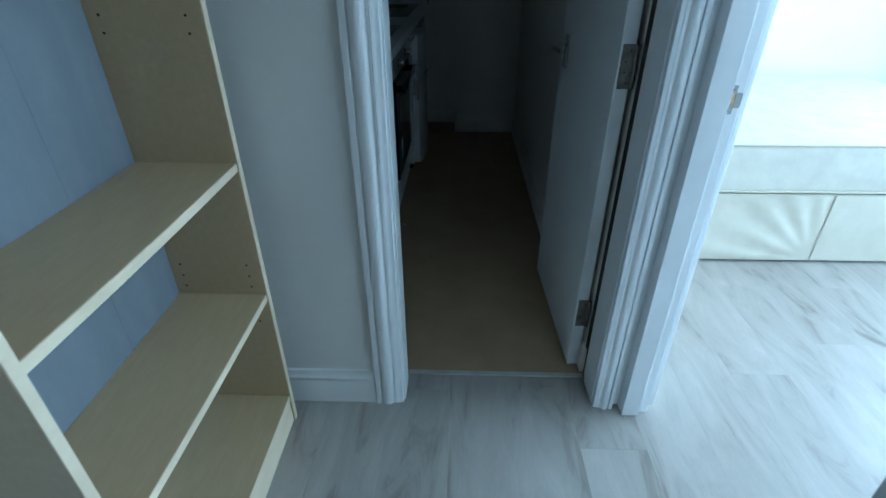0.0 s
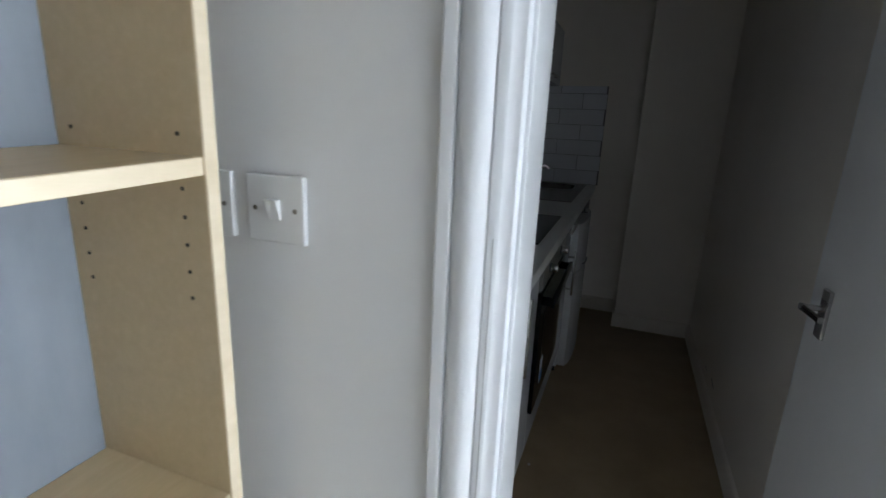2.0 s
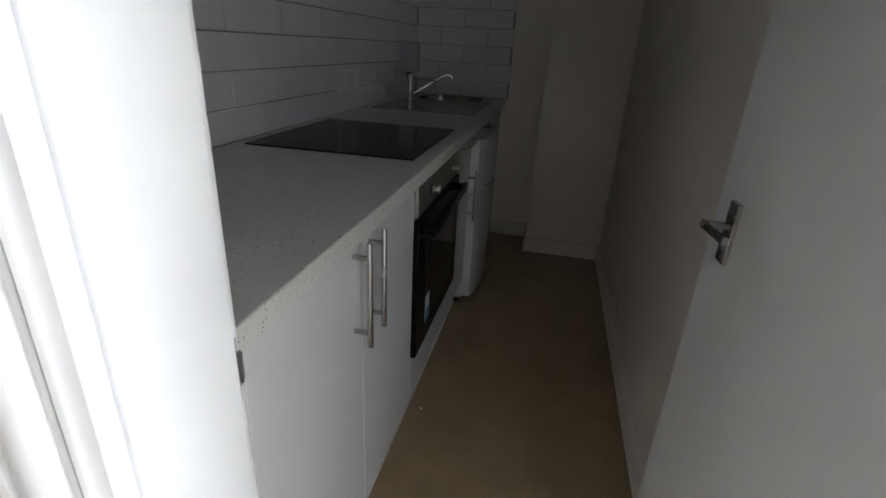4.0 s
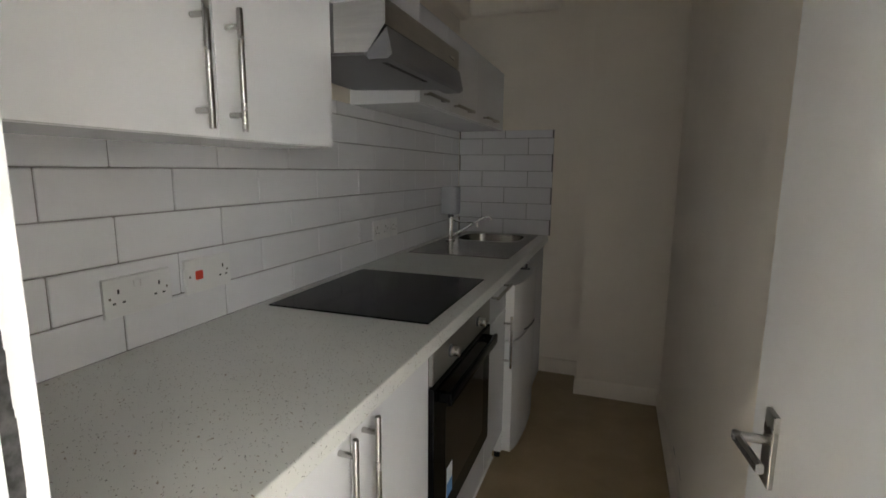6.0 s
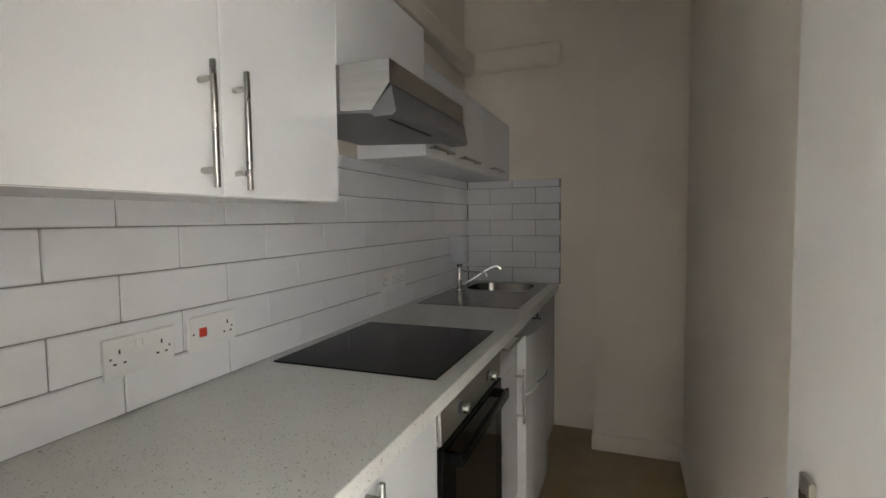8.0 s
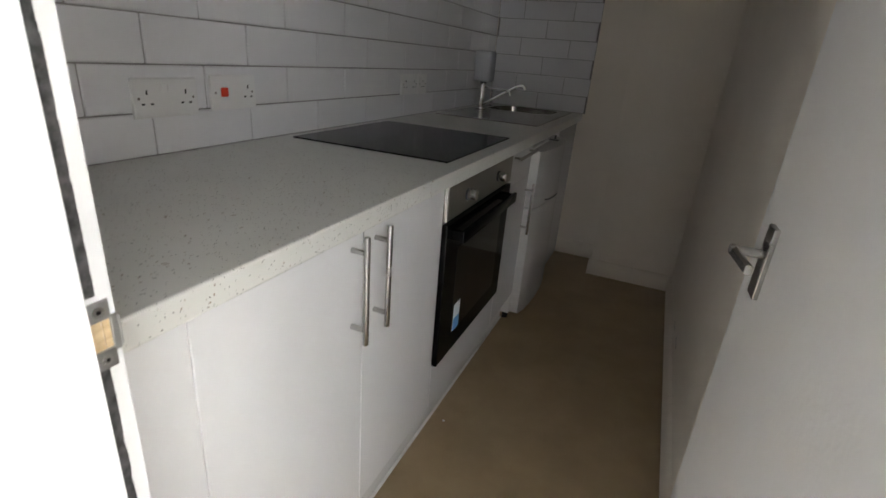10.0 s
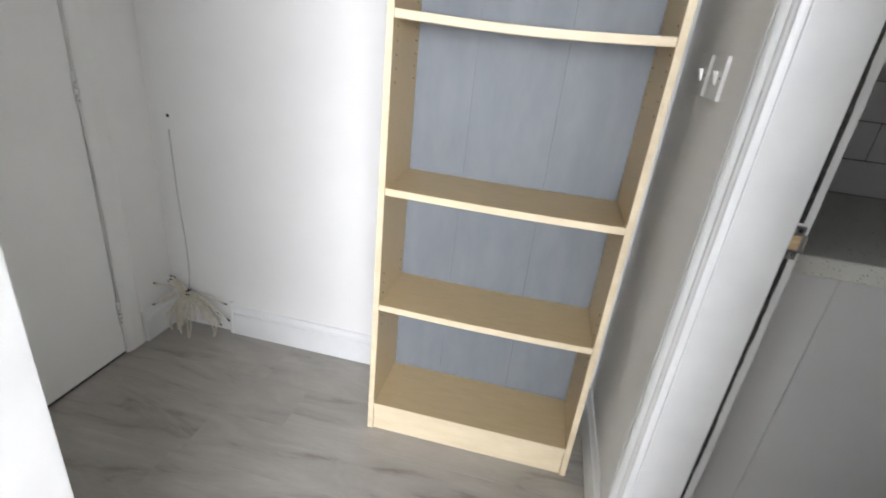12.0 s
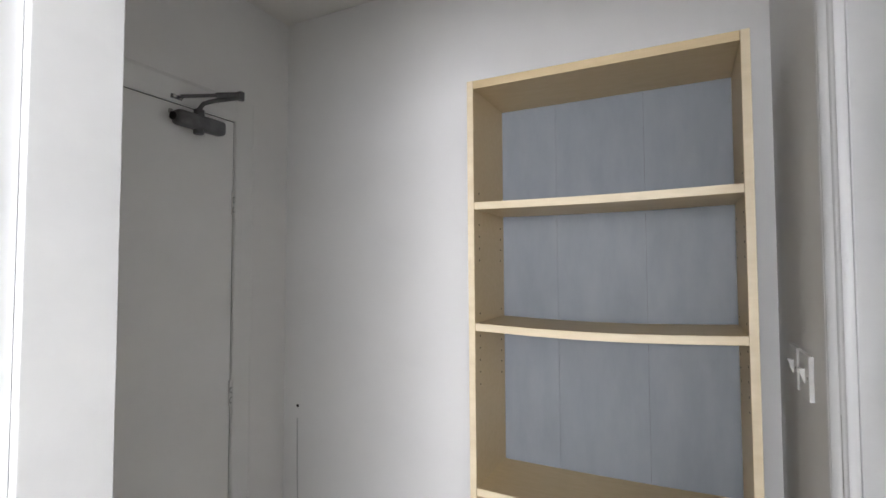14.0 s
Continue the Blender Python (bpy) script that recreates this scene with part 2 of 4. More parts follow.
def rod(a, b_, r, bm=None, n=16, bevel=0.0, r2=None):
    a, b_ = Vector(a), Vector(b_)
    b = bmesh.new()
    bmesh.ops.create_cone(b, cap_ends=True, segments=n, radius1=r, radius2=r if r2 is None else r2, depth=(b_ - a).length)
    if bevel:
        caps = [e for e in b.edges if abs(e.verts[0].co.z - e.verts[1].co.z) < 1e-6]
        bmesh.ops.bevel(b, geom=caps, offset=bevel, segments=2, profile=0.5, affect="EDGES")
    m = Matrix.Translation((a + b_) / 2) @ (b_ - a).to_track_quat("Z", "Y").to_matrix().to_4x4()
    bmesh.ops.transform(b, matrix=m, verts=b.verts)
    return merge(bm, b)


def tube(points, r, bm=None, n=8):
    """A round bar that follows points."""
    b = bmesh.new()
    pts = [Vector(p) for p in points]
    rings = []
    for i, p in enumerate(pts):
        d = (pts[min(i + 1, len(pts) - 1)] - pts[max(i - 1, 0)]).normalized()
        q = d.to_track_quat("Z", "Y")
        rings.append([b.verts.new(p + q @ Vector((r * math.cos(2 * math.pi * k / n), r * math.sin(2 * math.pi * k / n), 0))) for k in range(n)])
    for u, w in zip(rings, rings[1:]):
        for k in range(n):
            b.faces.new((u[k], u[(k + 1) % n], w[(k + 1) % n], w[k]))
    b.faces.new(rings[0][::-1])
    b.faces.new(rings[-1])
    return merge(bm, b)


def spline(points, steps=8):
    """A smooth line through points."""
    p = [Vector(q) for q in points]
    out = []
    for i in range(len(p) - 1):
        a, b, c, d = p[max(i - 1, 0)], p[i], p[i + 1], p[min(i + 2, len(p) - 1)]
        for s in range(steps):
            u = s / steps
            out.append(0.5 * ((2 * b) + (c - a) * u + (2 * a - 5 * b + 4 * c - d) * u * u + (3 * b - a - 3 * c + d) * u ** 3))
    return out + [p[-1]]


def prism(profile, a, b_, out, up, bm=None, cut_a=0.0, cut_b=0.0):
    """Sweeps a profile of (across, outwards) pairs from a to b_; across runs along up, outwards along out. The cuts mitre the ends."""
    b = bmesh.new()
    a, b_, out, up = Vector(a), Vector(b_), Vector(out), Vector(up)
    d = (b_ - a).normalized()
    A = [b.verts.new(a + up * u + out * o + d * u * cut_a) for u, o in profile]
    B = [b.verts.new(b_ + up * u + out * o - d * u * cut_b) for u, o in profile]
    n = len(profile)
    for k in range(n):
        b.faces.new((A[k], A[(k + 1) % n], B[(k + 1) % n], B[k]))
    b.faces.new(A[::-1])
    b.faces.new(B)
    return merge(bm, b)


# ---- plan ----
WEST, SOUTH, EAST_N, EAST_S = -0.65, -1.69, 0.669, 0.501
KW = 0.12            # thickness of the wall between hall and kitchen
KL, KR, KB = -0.718, 0.593, 3.10   # kitchen: left, right, back
COLX, COLY = 0.133, 2.83
BEDX, BED_E, BED_N, BED_S = 0.77, 3.62, 2.28, -2.6
HALL_C, KIT_C, BED_C = 2.42, 3.05, 2.42
DOOR_H = 1.98


def structure(name, lo, hi, mat):
    return part(name, box(lo, hi), mat, kind="structure")


# walls
structure("wall_west", (WEST - 0.1, SOUTH - 0.12, 0), (WEST, 0, HALL_C), M_WALL)
structure("wall_kitchen_left_of_door", (-0.90, 0, 0), (-0.05, KW, KIT_C), M_WALL)
structure("wall_over_kitchen_door", (-0.05, 0, DOOR_H + 0.05), (0.62, KW, KIT_C), M_WALL)
structure("wall_kitchen_left", (-0.90, KW, 0), (KL, KB + 0.1, KIT_C), M_KWALL)
structure("wall_kitchen_back", (KL, KB, 0), (0.75, KB + 0.1, KIT_C), M_KWALL)
structure("wall_kitchen_column", (COLX, COLY, 0), (KR, KB, KIT_C), M_KWALL)
structure("wall_kitchen_right", (KR, KW, 0), (BEDX, KB, KIT_C), M_KWALL)
structure("wall_pier", (0.62, 0, 0), (BEDX, KW, KIT_C), M_WALL)
structure("wall_over_bedroom_door", (EAST_N, -0.87, DOOR_H + 0.05), (BEDX, 0, HALL_C), M_WALL)
structure("wall_hall_east", (EAST_S, SOUTH, 0), (BEDX, -0.87, HALL_C), M_WALL)
structure("wall_over_entrance", (-0.43, SOUTH - 0.12, 1.965), (0.43, SOUTH, HALL_C), M_WALL)
structure("wall_south_west", (WEST, SOUTH - 0.12, 0), (-0.43, SOUTH, HALL_C), M_WALL)
structure("wall_south_east", (0.43, SOUTH - 0.12, 0), (BEDX, SOUTH, HALL_C), M_WALL)
structure("wall_bedroom_west", (BEDX - 0.1, BED_S, 0), (BEDX, SOUTH - 0.12, BED_C), M_WALL)


def wall_with_window(name, lo, hi, axis, a0, a1, z0, z1, mat):
    """A wall between lo and hi with one opening from a0 to a1 along the axis and z0 to z1."""
    bm = None
    for s0, s1, b0, b1 in ((lo[axis], a0, lo[2], hi[2]), (a1, hi[axis], lo[2], hi[2]), (a0, a1, lo[2], z0), (a0, a1, z1, hi[2])):
        l, h = list(lo), list(hi)
        l[axis], h[axis], l[2], h[2] = s0, s1, b0, b1
        bm = box(l, h, bm=bm)
    return part(name, bm, mat, kind="structure")


wall_with_window("wall_bedroom_east", (BED_E, BED_S - 0.2, 0), (BED_E + 0.2, BED_N + 0.2, BED_C), 1, -0.88, 1.72, 0.85, 2.13, M_WALL)
wall_with_window("wall_bedroom_south", (BEDX - 0.1, BED_S - 0.2, 0), (BED_E, BED_S, BED_C), 0, 0.95, 3.35, 0.85, 2.13, M_WALL)
structure("wall_bedroom_north", (BEDX, BED_N, 0), (BED_E, BED_N + 0.2, BED_C), M_WALL)
structure("ceiling_hall", (WEST - 0.1, SOUTH - 0.12, HALL_C), (BEDX, 0, HALL_C + 0.1), M_CEIL)
structure("ceiling_kitchen", (-0.90, 0, KIT_C), (BEDX, KB + 0.1, KIT_C + 0.1), M_CEIL)
structure("ceiling_bedroom", (BEDX - 0.1, BED_S - 0.2, BED_C), (BED_E + 0.2, BED_N + 0.2, BED_C + 0.1), M_CEIL)
structure("ground", (-30, -30, -0.6), (30, 30, -0.55), M_GROUT)
structure("floor_slab", (-1.0, -2.9, -0.15), (BED_E + 0.2, KB + 0.2, -0.012), M_GROUT)
structure("floor_kitchen", (KL, 0.125, -0.012), (KR, KB, 0.0), M_VINYL)
structure("trim_threshold", (0.0, 0.112, -0.006), (0.585, 0.128, 0.004), M_STRIP)


# ---- trim ----
ARCH = [(0, 0), (0, 0.018), (0.002, 0.020), (0.014, 0.021), (0.0165, 0.0203), (0.0171, 0.0135), (0.0184, 0.0135), (0.0205, 0.0175), (0.025, 0.0205), (0.031, 0.0228),
        (0.038, 0.0235), (0.045, 0.0220), (0.052, 0.0175), (0.0575, 0.0125), (0.058, 0.0152), (0.0685, 0.0148), (0.070, 0.0135), (0.083, 0.0125), (0.085, 0.010), (0.085, 0)]
SKIRT = [(0, 0), (0, 0.016), (0.082, 0.016), (0.086, 0.0135), (0.090, 0.0135), (0.096, 0.0165), (0.102, 0.0165), (0.108, 0.011), (0.116, 0.0085), (0.124, 0.006), (0.126, 0)]


def architrave(place, x0, x1, top, y, out, narrow=0.69):
    """Moulding round an opening in a wall across y; x0 and x1 are its outer edges."""
    o = (0, out, 0)
    th = tagged(thing("architrave", (x0, y, 0)), "white gloss moulded architrave round the %s doorway" % place, "door frame", kind="structure")
    part("upright", prism(ARCH, (x0, y, 0), (x0, y, top), o, (1, 0, 0), cut_b=1), M_GLOSS, th, smooth=True)
    slim = [(u * narrow, v) for u, v in ARCH]
    part("upright", prism(slim, (x1, y, 0), (x1, y, top), o, (-1, 0, 0), cut_b=1), M_GLOSS, th, smooth=True)
    part("head", prism(ARCH, (x0, y, top), (x1, y, top), o, (0, 0, -1), cut_a=1, cut_b=1), M_GLOSS, th, smooth=True)
    return th


arch1 = architrave("kitchen", -0.09, 0.648, DOOR_H + 0.09, 0.0, -1)
part("crack", tube([(-0.0262, -0.0151, 1.185), (-0.0257, -0.0151, 1.10), (-0.0263, -0.0151, 1.02), (-0.0259, -0.0151, 0.93), (-0.0264, -0.0151, 0.80)], 0.00035, n=5), M_HINGE, arch1, "hairline crack in the paint")


KSKIRT = [(0, 0), (0, 0.014), (0.080, 0.013), (0.088, 0.010), (0.094, 0.004), (0.096, 0)]


def skirting(a, b, out, profile=SKIRT, mat=M_GLOSS, label="white gloss moulded skirting board"):
    ob = part("baseboard", prism(profile, a, b, out, (0, 0, 1)), mat, kind="structure", smooth=True)
    return tagged(ob, label, "skirting")


skirting((WEST + 0.016, 0, 0), (-0.092, 0, 0), (0, -1, 0))
skirting((WEST, -1.415, 0), (WEST, 0, 0), (1, 0, 0))
skirting((WEST, SOUTH, 0), (-0.475, SOUTH, 0), (0, 1, 0))
skirting((0.475, SOUTH, 0), (EAST_S, SOUTH, 0), (0, 1, 0))
skirting((EAST_S, SOUTH + 0.017, 0), (EAST_S, -0.87, 0), (-1, 0, 0))
skirting((KR, 0.14, 0), (KR, COLY, 0), (-1, 0, 0), KSKIRT, M_KWALL, "low painted skirting board")
skirting((COLX, COLY, 0), (KR - 0.017, COLY, 0), (0, -1, 0), KSKIRT, M_KWALL, "low painted skirting board")
skirting((COLX, COLY - 0.016, 0), (COLX, KB, 0), (-1, 0, 0), KSKIRT, M_KWALL, "low painted skirting board")
skirting((-0.13, KB, 0), (COLX - 0.017, KB, 0), (0, -1, 0), KSKIRT, M_KWALL, "low painted skirting board")
skirting((BEDX, 0.05, 0), (BEDX, BED_N, 0), (1, 0, 0))
skirting((BEDX + 0.017, BED_N, 0), (BED_E, BED_N, 0), (0, -1, 0))
skirting((BED_E, BED_S, 0), (BED_E, BED_N - 0.017, 0), (-1, 0, 0))

# kitchen door lining: stop, dark gap, rebate and strike plate
lin = tagged(thing("door_1_frame", (0, 0, 0)), "white gloss door lining of the kitchen doorway with a worn seal gap", "door frame", kind="structure")
part("left_stop", box((-0.05, 0.0005, 0), (0.0, 0.096, DOOR_H), 0.0015), M_GLOSS, lin)
part("left_rebate", box((-0.05, 0.0965, 0), (-0.022, 0.1275, DOOR_H), 0.001), M_GLOSS, lin)
seal = None
random.seed(5)
w = 0.016
for i in range(330):
    z = 0.008 + i * 0.00595
    w = min(0.0178, max(0.0150, w + random.uniform(-0.0007, 0.0007)))
    if not 0.922 < z + 0.003 < 0.988:
        seal = box((-0.0219, 0.0968, z), (-0.0213, 0.0968 + w, z + 0.00595), bm=seal)
part("gap", seal, M_SEAL, lin, "dark ragged gap", kind="stuff")
part("right_stop", box((0.585, 0.0005, 0), (0.62, 0.1, DOOR_H), 0.0015), M_GLOSS, lin)
part("right_rebate", box((0.597, 0.1005, 0), (0.62, 0.119, DOOR_H), 0.001), M_GLOSS, lin)
# thin dark sheet that paints the shade of the deep gap beside the hinges
part("gap", box((0.5925, 0.130, 0.0), (0.5928, 0.160, DOOR_H)), M_DARK, lin, "dark strip for the shade in the gap behind the door edge")
part("head", box((-0.05, 0.0005, DOOR_H + 0.0005), (0.62, 0.119, DOOR_H + 0.05)), M_GLOSS, lin)


def strike(frame_ob, x, y, z, nx, ny, label, lip=0.020):
    """A strike plate on a lining: nx, ny is the side that it faces; its lip runs along the other axis."""
    n, a = Vector((nx, ny, 0)), Vector((abs(ny), abs(nx), 0))
    c = Vector((x, y, z))

    def slab(a0, a1, z0, z1, n0, n1, bm=None, bev=0.0008):
        p, q = c + a * a0 + n * n0 + Vector((0, 0, z0)), c + a * a1 + n * n1 + Vector((0, 0, z1))
        return box([min(p[i], q[i]) for i in range(3)], [max(p[i], q[i]) for i in range(3)], bev, bm)
    bm = slab(-0.012, 0.008, 0.013, 0.030, 0, 0.0022)
    bm = slab(-0.012, 0.008, -0.030, -0.013, 0, 0.0022, bm)
    bm = slab(-0.014, -0.009, -0.0132, 0.0132, 0, 0.0022, bm)
    bm = slab(0.007, lip, -0.017, 0.015, 0, 0.0020, bm)
    bm = slab(lip - 0.0004, lip + 0.0016, -0.014, 0.013, -0.009, 0.0022, bm)
    pl = part("strike_plate", bm, M_NICKEL, frame_ob, label)
    part("latch_block", slab(-0.009, 0.0008, -0.0129, 0.0129, 0, 0.0012, bev=0.0004), M_WOOD, pl, "pale bare wood in the latch hole")
    part("latch_block", slab(0.0012, 0.0070, -0.0129, 0.0129, 0, 0.0009, bev=0.0004), M_WOOD, pl)
    for dz in (0.0215, -0.0215):
        p = c + n * 0.0022 + a * -0.001 + Vector((0, 0, dz))
        sc_ = part("screw", rod(p, p + n * 0.0010, 0.0045, n=14, bevel=0.0003), M_HANDLE, pl)
        part("recess", rod(p + n * 0.0010, p + n * 0.0013, 0.0018, n=8), M_DARK, sc_)


strike(lin, -0.022, 0.114, 0.955, 1, 0, "tarnished strike plate over bare wood", 0.0132)

# bedroom doorway
lin2 = tagged(thing("door_2_frame", (EAST_N, -0.044, 0)), "white gloss door lining of the bedroom doorway", "door frame", kind="structure")
part("north_stop", box((EAST_N + 0.002, -0.044, 0), (0.722, -0.0005, DOOR_H), 0.0015), M_GLOSS, lin2)
part("north_rebate", box((0.7225, -0.030, 0), (0.752, -0.0005, DOOR_H), 0.0015), M_GLOSS, lin2)
part("south_stop", box((EAST_S, -0.869, 0), (0.60, -0.84, DOOR_H), 0.0015), M_GLOSS, lin2)
part("south_rebate", box((0.6005, -0.869, 0), (0.66, -0.852, DOOR_H), 0.0015), M_GLOSS, lin2)
part("south_lining", box((0.6605, -0.869, 0), (BEDX, -0.855, DOOR_H), 0.0015), M_GLOSS, lin2)
part("head", box((EAST_N + 0.002, -0.839, DOOR_H), (BEDX, -0.045, DOOR_H + 0.049)), M_GLOSS, lin2)
strike(lin2, 0.729, -0.030, 0.955, 0, -1, "bright steel strike plate")
arch2 = tagged(thing("architrave", (BEDX, -0.03, 0)), "white gloss architrave on the bedroom side of the doorway", "door frame", kind="structure")
part("upright", prism(ARCH, (BEDX, 0.085, 0), (BEDX, 0.085, DOOR_H + 0.07), (1, 0, 0), (0, -1, 0)), M_GLOSS, arch2, smooth=True)
part("upright", prism(ARCH, (BEDX, -0.93, 0), (BEDX, -0.93, DOOR_H + 0.07), (1, 0, 0), (0, 1, 0)), M_GLOSS, arch2, smooth=True)


# ---- doors ----
def kitchen_door():
    d = thing("door_1", (0, 0, 0), "white painted flush kitchen door standing open against the side wall", "door", "structure")
    part("leaf", box((-0.036, 0, 0.006), (0, 0.61, 1.972), 0.0015), M_DOOR, d)
    hy = 0.61 - 0.086
    h = part("door_handle", box((-0.0435, hy - 0.018, 0.887), (-0.0351, hy + 0.018, 0.994), 0.002), M_HANDLE, d, "satin chrome lever handle")
    lever = rod((-0.0434, hy, 0.952), (-0.080, hy, 0.952), 0.0068, n=16)
    lever = box((-0.0870, hy - 0.006, 0.9445), (-0.0770, hy + 0.006, 0.9595), 0.0035, lever, 3)
    lever = prism([(-0.0072, 0.0), (-0.0050, 0.0048), (0.0050, 0.0048), (0.0072, 0.0), (0.0050, -0.0048), (-0.0050, -0.0048)], (-0.082, hy, 0.952), (-0.073, hy - 0.078, 0.950), (1, 0, 0), (0, 0, 1), lever)
    part("lever", lever, M_HANDLE, h, smooth=True)
    h2 = part("door_handle", box((0.0001, hy - 0.018, 0.887), (0.006, hy + 0.018, 0.994), 0.002), M_HANDLE, d, "satin chrome back plate")
    random.seed(8)
    for z in (0.227, 0.984, 1.76):
        rag = None
        for i in range(48):
            w = random.choice((0.0293, 0.0296, 0.0299, 0.0303, 0.0308))
            rag = box((-w, -0.0006, z - 0.052 + i * 0.002166), (0.003, -0.00005, z - 0.052 + (i + 1) * 0.002166), bm=rag)
        part("cut_out", rag, M_SEAL, d, "dark ragged cut-out round the hinge")
        g = part("hinge", box((-0.0285, -0.0022, z - 0.05), (0.001, -0.0001, z + 0.05), 0.0004), M_HINGE, d, "tarnished steel butt hinge")
        part("knuckle", rod((0.004, -0.004, z - 0.05), (0.004, -0.004, z + 0.05), 0.0055, n=14), M_HINGE, g)
        for k, x in ((-0.038, -0.010), (-0.0125, -0.018), (0.0125, -0.018), (0.038, -0.010)):
            s_ = part("screw", rod((x, -0.0022, z + k), (x, -0.0028, z + k), 0.0055, n=16), M_HINGE, g)
            rr_ = rod((x, -0.0028, z + k), (x, -0.0030, z + k), 0.0022, n=8)
            part("recess", rr_, M_DARK, g)
    d.matrix_world = pose(0.5775, 0.170, 0, 0, 0, 2.05)
    return d


kitchen_door()
frame_hinges = None
for z in (0.227, 0.984, 1.76):
    frame_hinges = box((0.5948, 0.103, z - 0.05), (0.5969, 0.135, z + 0.05), 0.0004, frame_hinges)
part("hinge_leaf", frame_hinges, M_HINGE, lin, "tarnished steel hinge leaves")

# entrance door
ent = thing("door_2", (0, SOUTH, 0), "white painted flush entrance door, closed, with a grey closer", "door", "structure")
part("leaf", box((-0.3862, SOUTH - 0.050, 0.010), (0.385, SOUTH - 0.006, 1.937), 0.001), M_DOOR, ent)
part("gap", box((-0.3878, SOUTH - 0.010, 0.0), (-0.3863, SOUTH - 0.0075, 1.940)), M_DARK, ent)
part("gap", box((-0.385, SOUTH - 0.012, 1.9372), (0.385, SOUTH - 0.0075, 1.9398)), M_DARK, ent)
part("gap", box((-0.385, SOUTH - 0.045, 0.0), (0.385, SOUTH - 0.010, 0.0095)), M_DARK, ent)
fr = part("frame", box((0.388, SOUTH - 0.08, 0), (0.43, SOUTH - 0.004, 1.965), 0.001, box((-0.43, SOUTH - 0.08, 0), (-0.388, SOUTH - 0.004, 1.965), 0.001)), M_DOOR, ent)
part("head", box((-0.3878, SOUTH - 0.08, 1.940), (0.3878, SOUTH - 0.004, 1.965), 0.001), M_DOOR, ent)
FLAT = [(0, 0), (0.002, 0.002), (0.014, 0.006), (0.055, 0.006), (0.075, 0.003), (0.083, 0.001), (0.083, 0)]
for x, s in ((-0.475, 1), (0.475, -1)):
    part("architrave", prism(FLAT, (x, SOUTH, 0), (x, SOUTH, 2.026), (0, 1, 0), (s, 0, 0)), M_DOOR, ent)
part("architrave", prism(FLAT, (-0.392, SOUTH, 2.026), (0.392, SOUTH, 2.026), (0, 1, 0), (0, 0, -1)), M_DOOR, ent)
for z in (0.17, 0.95, 1.64):
    hg = part("hinge", box((-0.392, SOUTH - 0.007, z - 0.045), (-0.381, SOUTH - 0.001, z + 0.045), 0.001), M_DOOR, ent, "hinge painted over in white")
    bars = None
    for k in range(4):
        bx = -0.3935 if k % 2 else -0.3835
        z0 = z - 0.036 + 0.018 * k
        bars = box((bx - 0.0006, SOUTH - 0.0012, z0), (bx + 0.0006, SOUTH - 0.0003, z0 + 0.018), bm=bars)
        bars = box((-0.3935, SOUTH - 0.0012, z0 - 0.0006), (-0.3835, SOUTH - 0.0003, z0 + 0.0006), bm=bars)
    part("knuckle_gap", bars, M_DARK, hg)
cl = part("door_closer", box((-0.322, SOUTH - 0.0055, 1.864), (-0.138, SOUTH + 0.040, 1.914), 0.014, seg=4), M_CLOSER, ent, "dark grey overhead door closer", smooth=True)
part("end_cap", rod((-0.137, SOUTH + 0.016, 1.889), (-0.128, SOUTH + 0.016, 1.889), 0.013, n=16, bevel=0.002), M_DARK, cl)
part("valve", box((-0.134, SOUTH + 0.004, 1.897), (-0.124, SOUTH + 0.014, 1.911), 0.002), M_HANDLE, cl)
part("pivot", rod((-0.225, SOUTH + 0.018, 1.850), (-0.225, SOUTH + 0.018, 1.934), 0.017, n=20, bevel=0.003), M_CLOSER, cl, smooth=True)
part("arm", tube([(-0.225, SOUTH + 0.018, 1.934), (-0.234, SOUTH + 0.026, 1.956), (-0.262, SOUTH + 0.046, 1.972), (-0.338, SOUTH + 0.085, 2.000)], 0.0075), M_CLOSER, cl, smooth=True)
part("arm", tube([(-0.338, SOUTH + 0.085, 2.010), (-0.245, SOUTH + 0.048, 1.984), (-0.160, SOUTH + 0.014, 1.960)], 0.0060), M_CLOSER, cl, smooth=True)
part("sleeve", tube([(-0.330, SOUTH + 0.082, 2.0085), (-0.262, SOUTH + 0.055, 1.9895)], 0.0095), M_CLOSER, cl, smooth=True)
part("knuckle", rod((-0.338, SOUTH + 0.085, 1.990), (-0.338, SOUTH + 0.085, 2.020), 0.012, n=16, bevel=0.002), M_CLOSER, cl)
part("bracket", box((-0.172, SOUTH - 0.004, 1.950), (-0.132, SOUTH + 0.006, 1.964), 0.002), M_CLOSER, cl)
for bx in (-0.164, -0.141):
    part("bolt", rod((bx, SOUTH + 0.006, 1.957), (bx, SOUTH + 0.013, 1.957), 0.0065, n=12), M_HANDLE, cl)


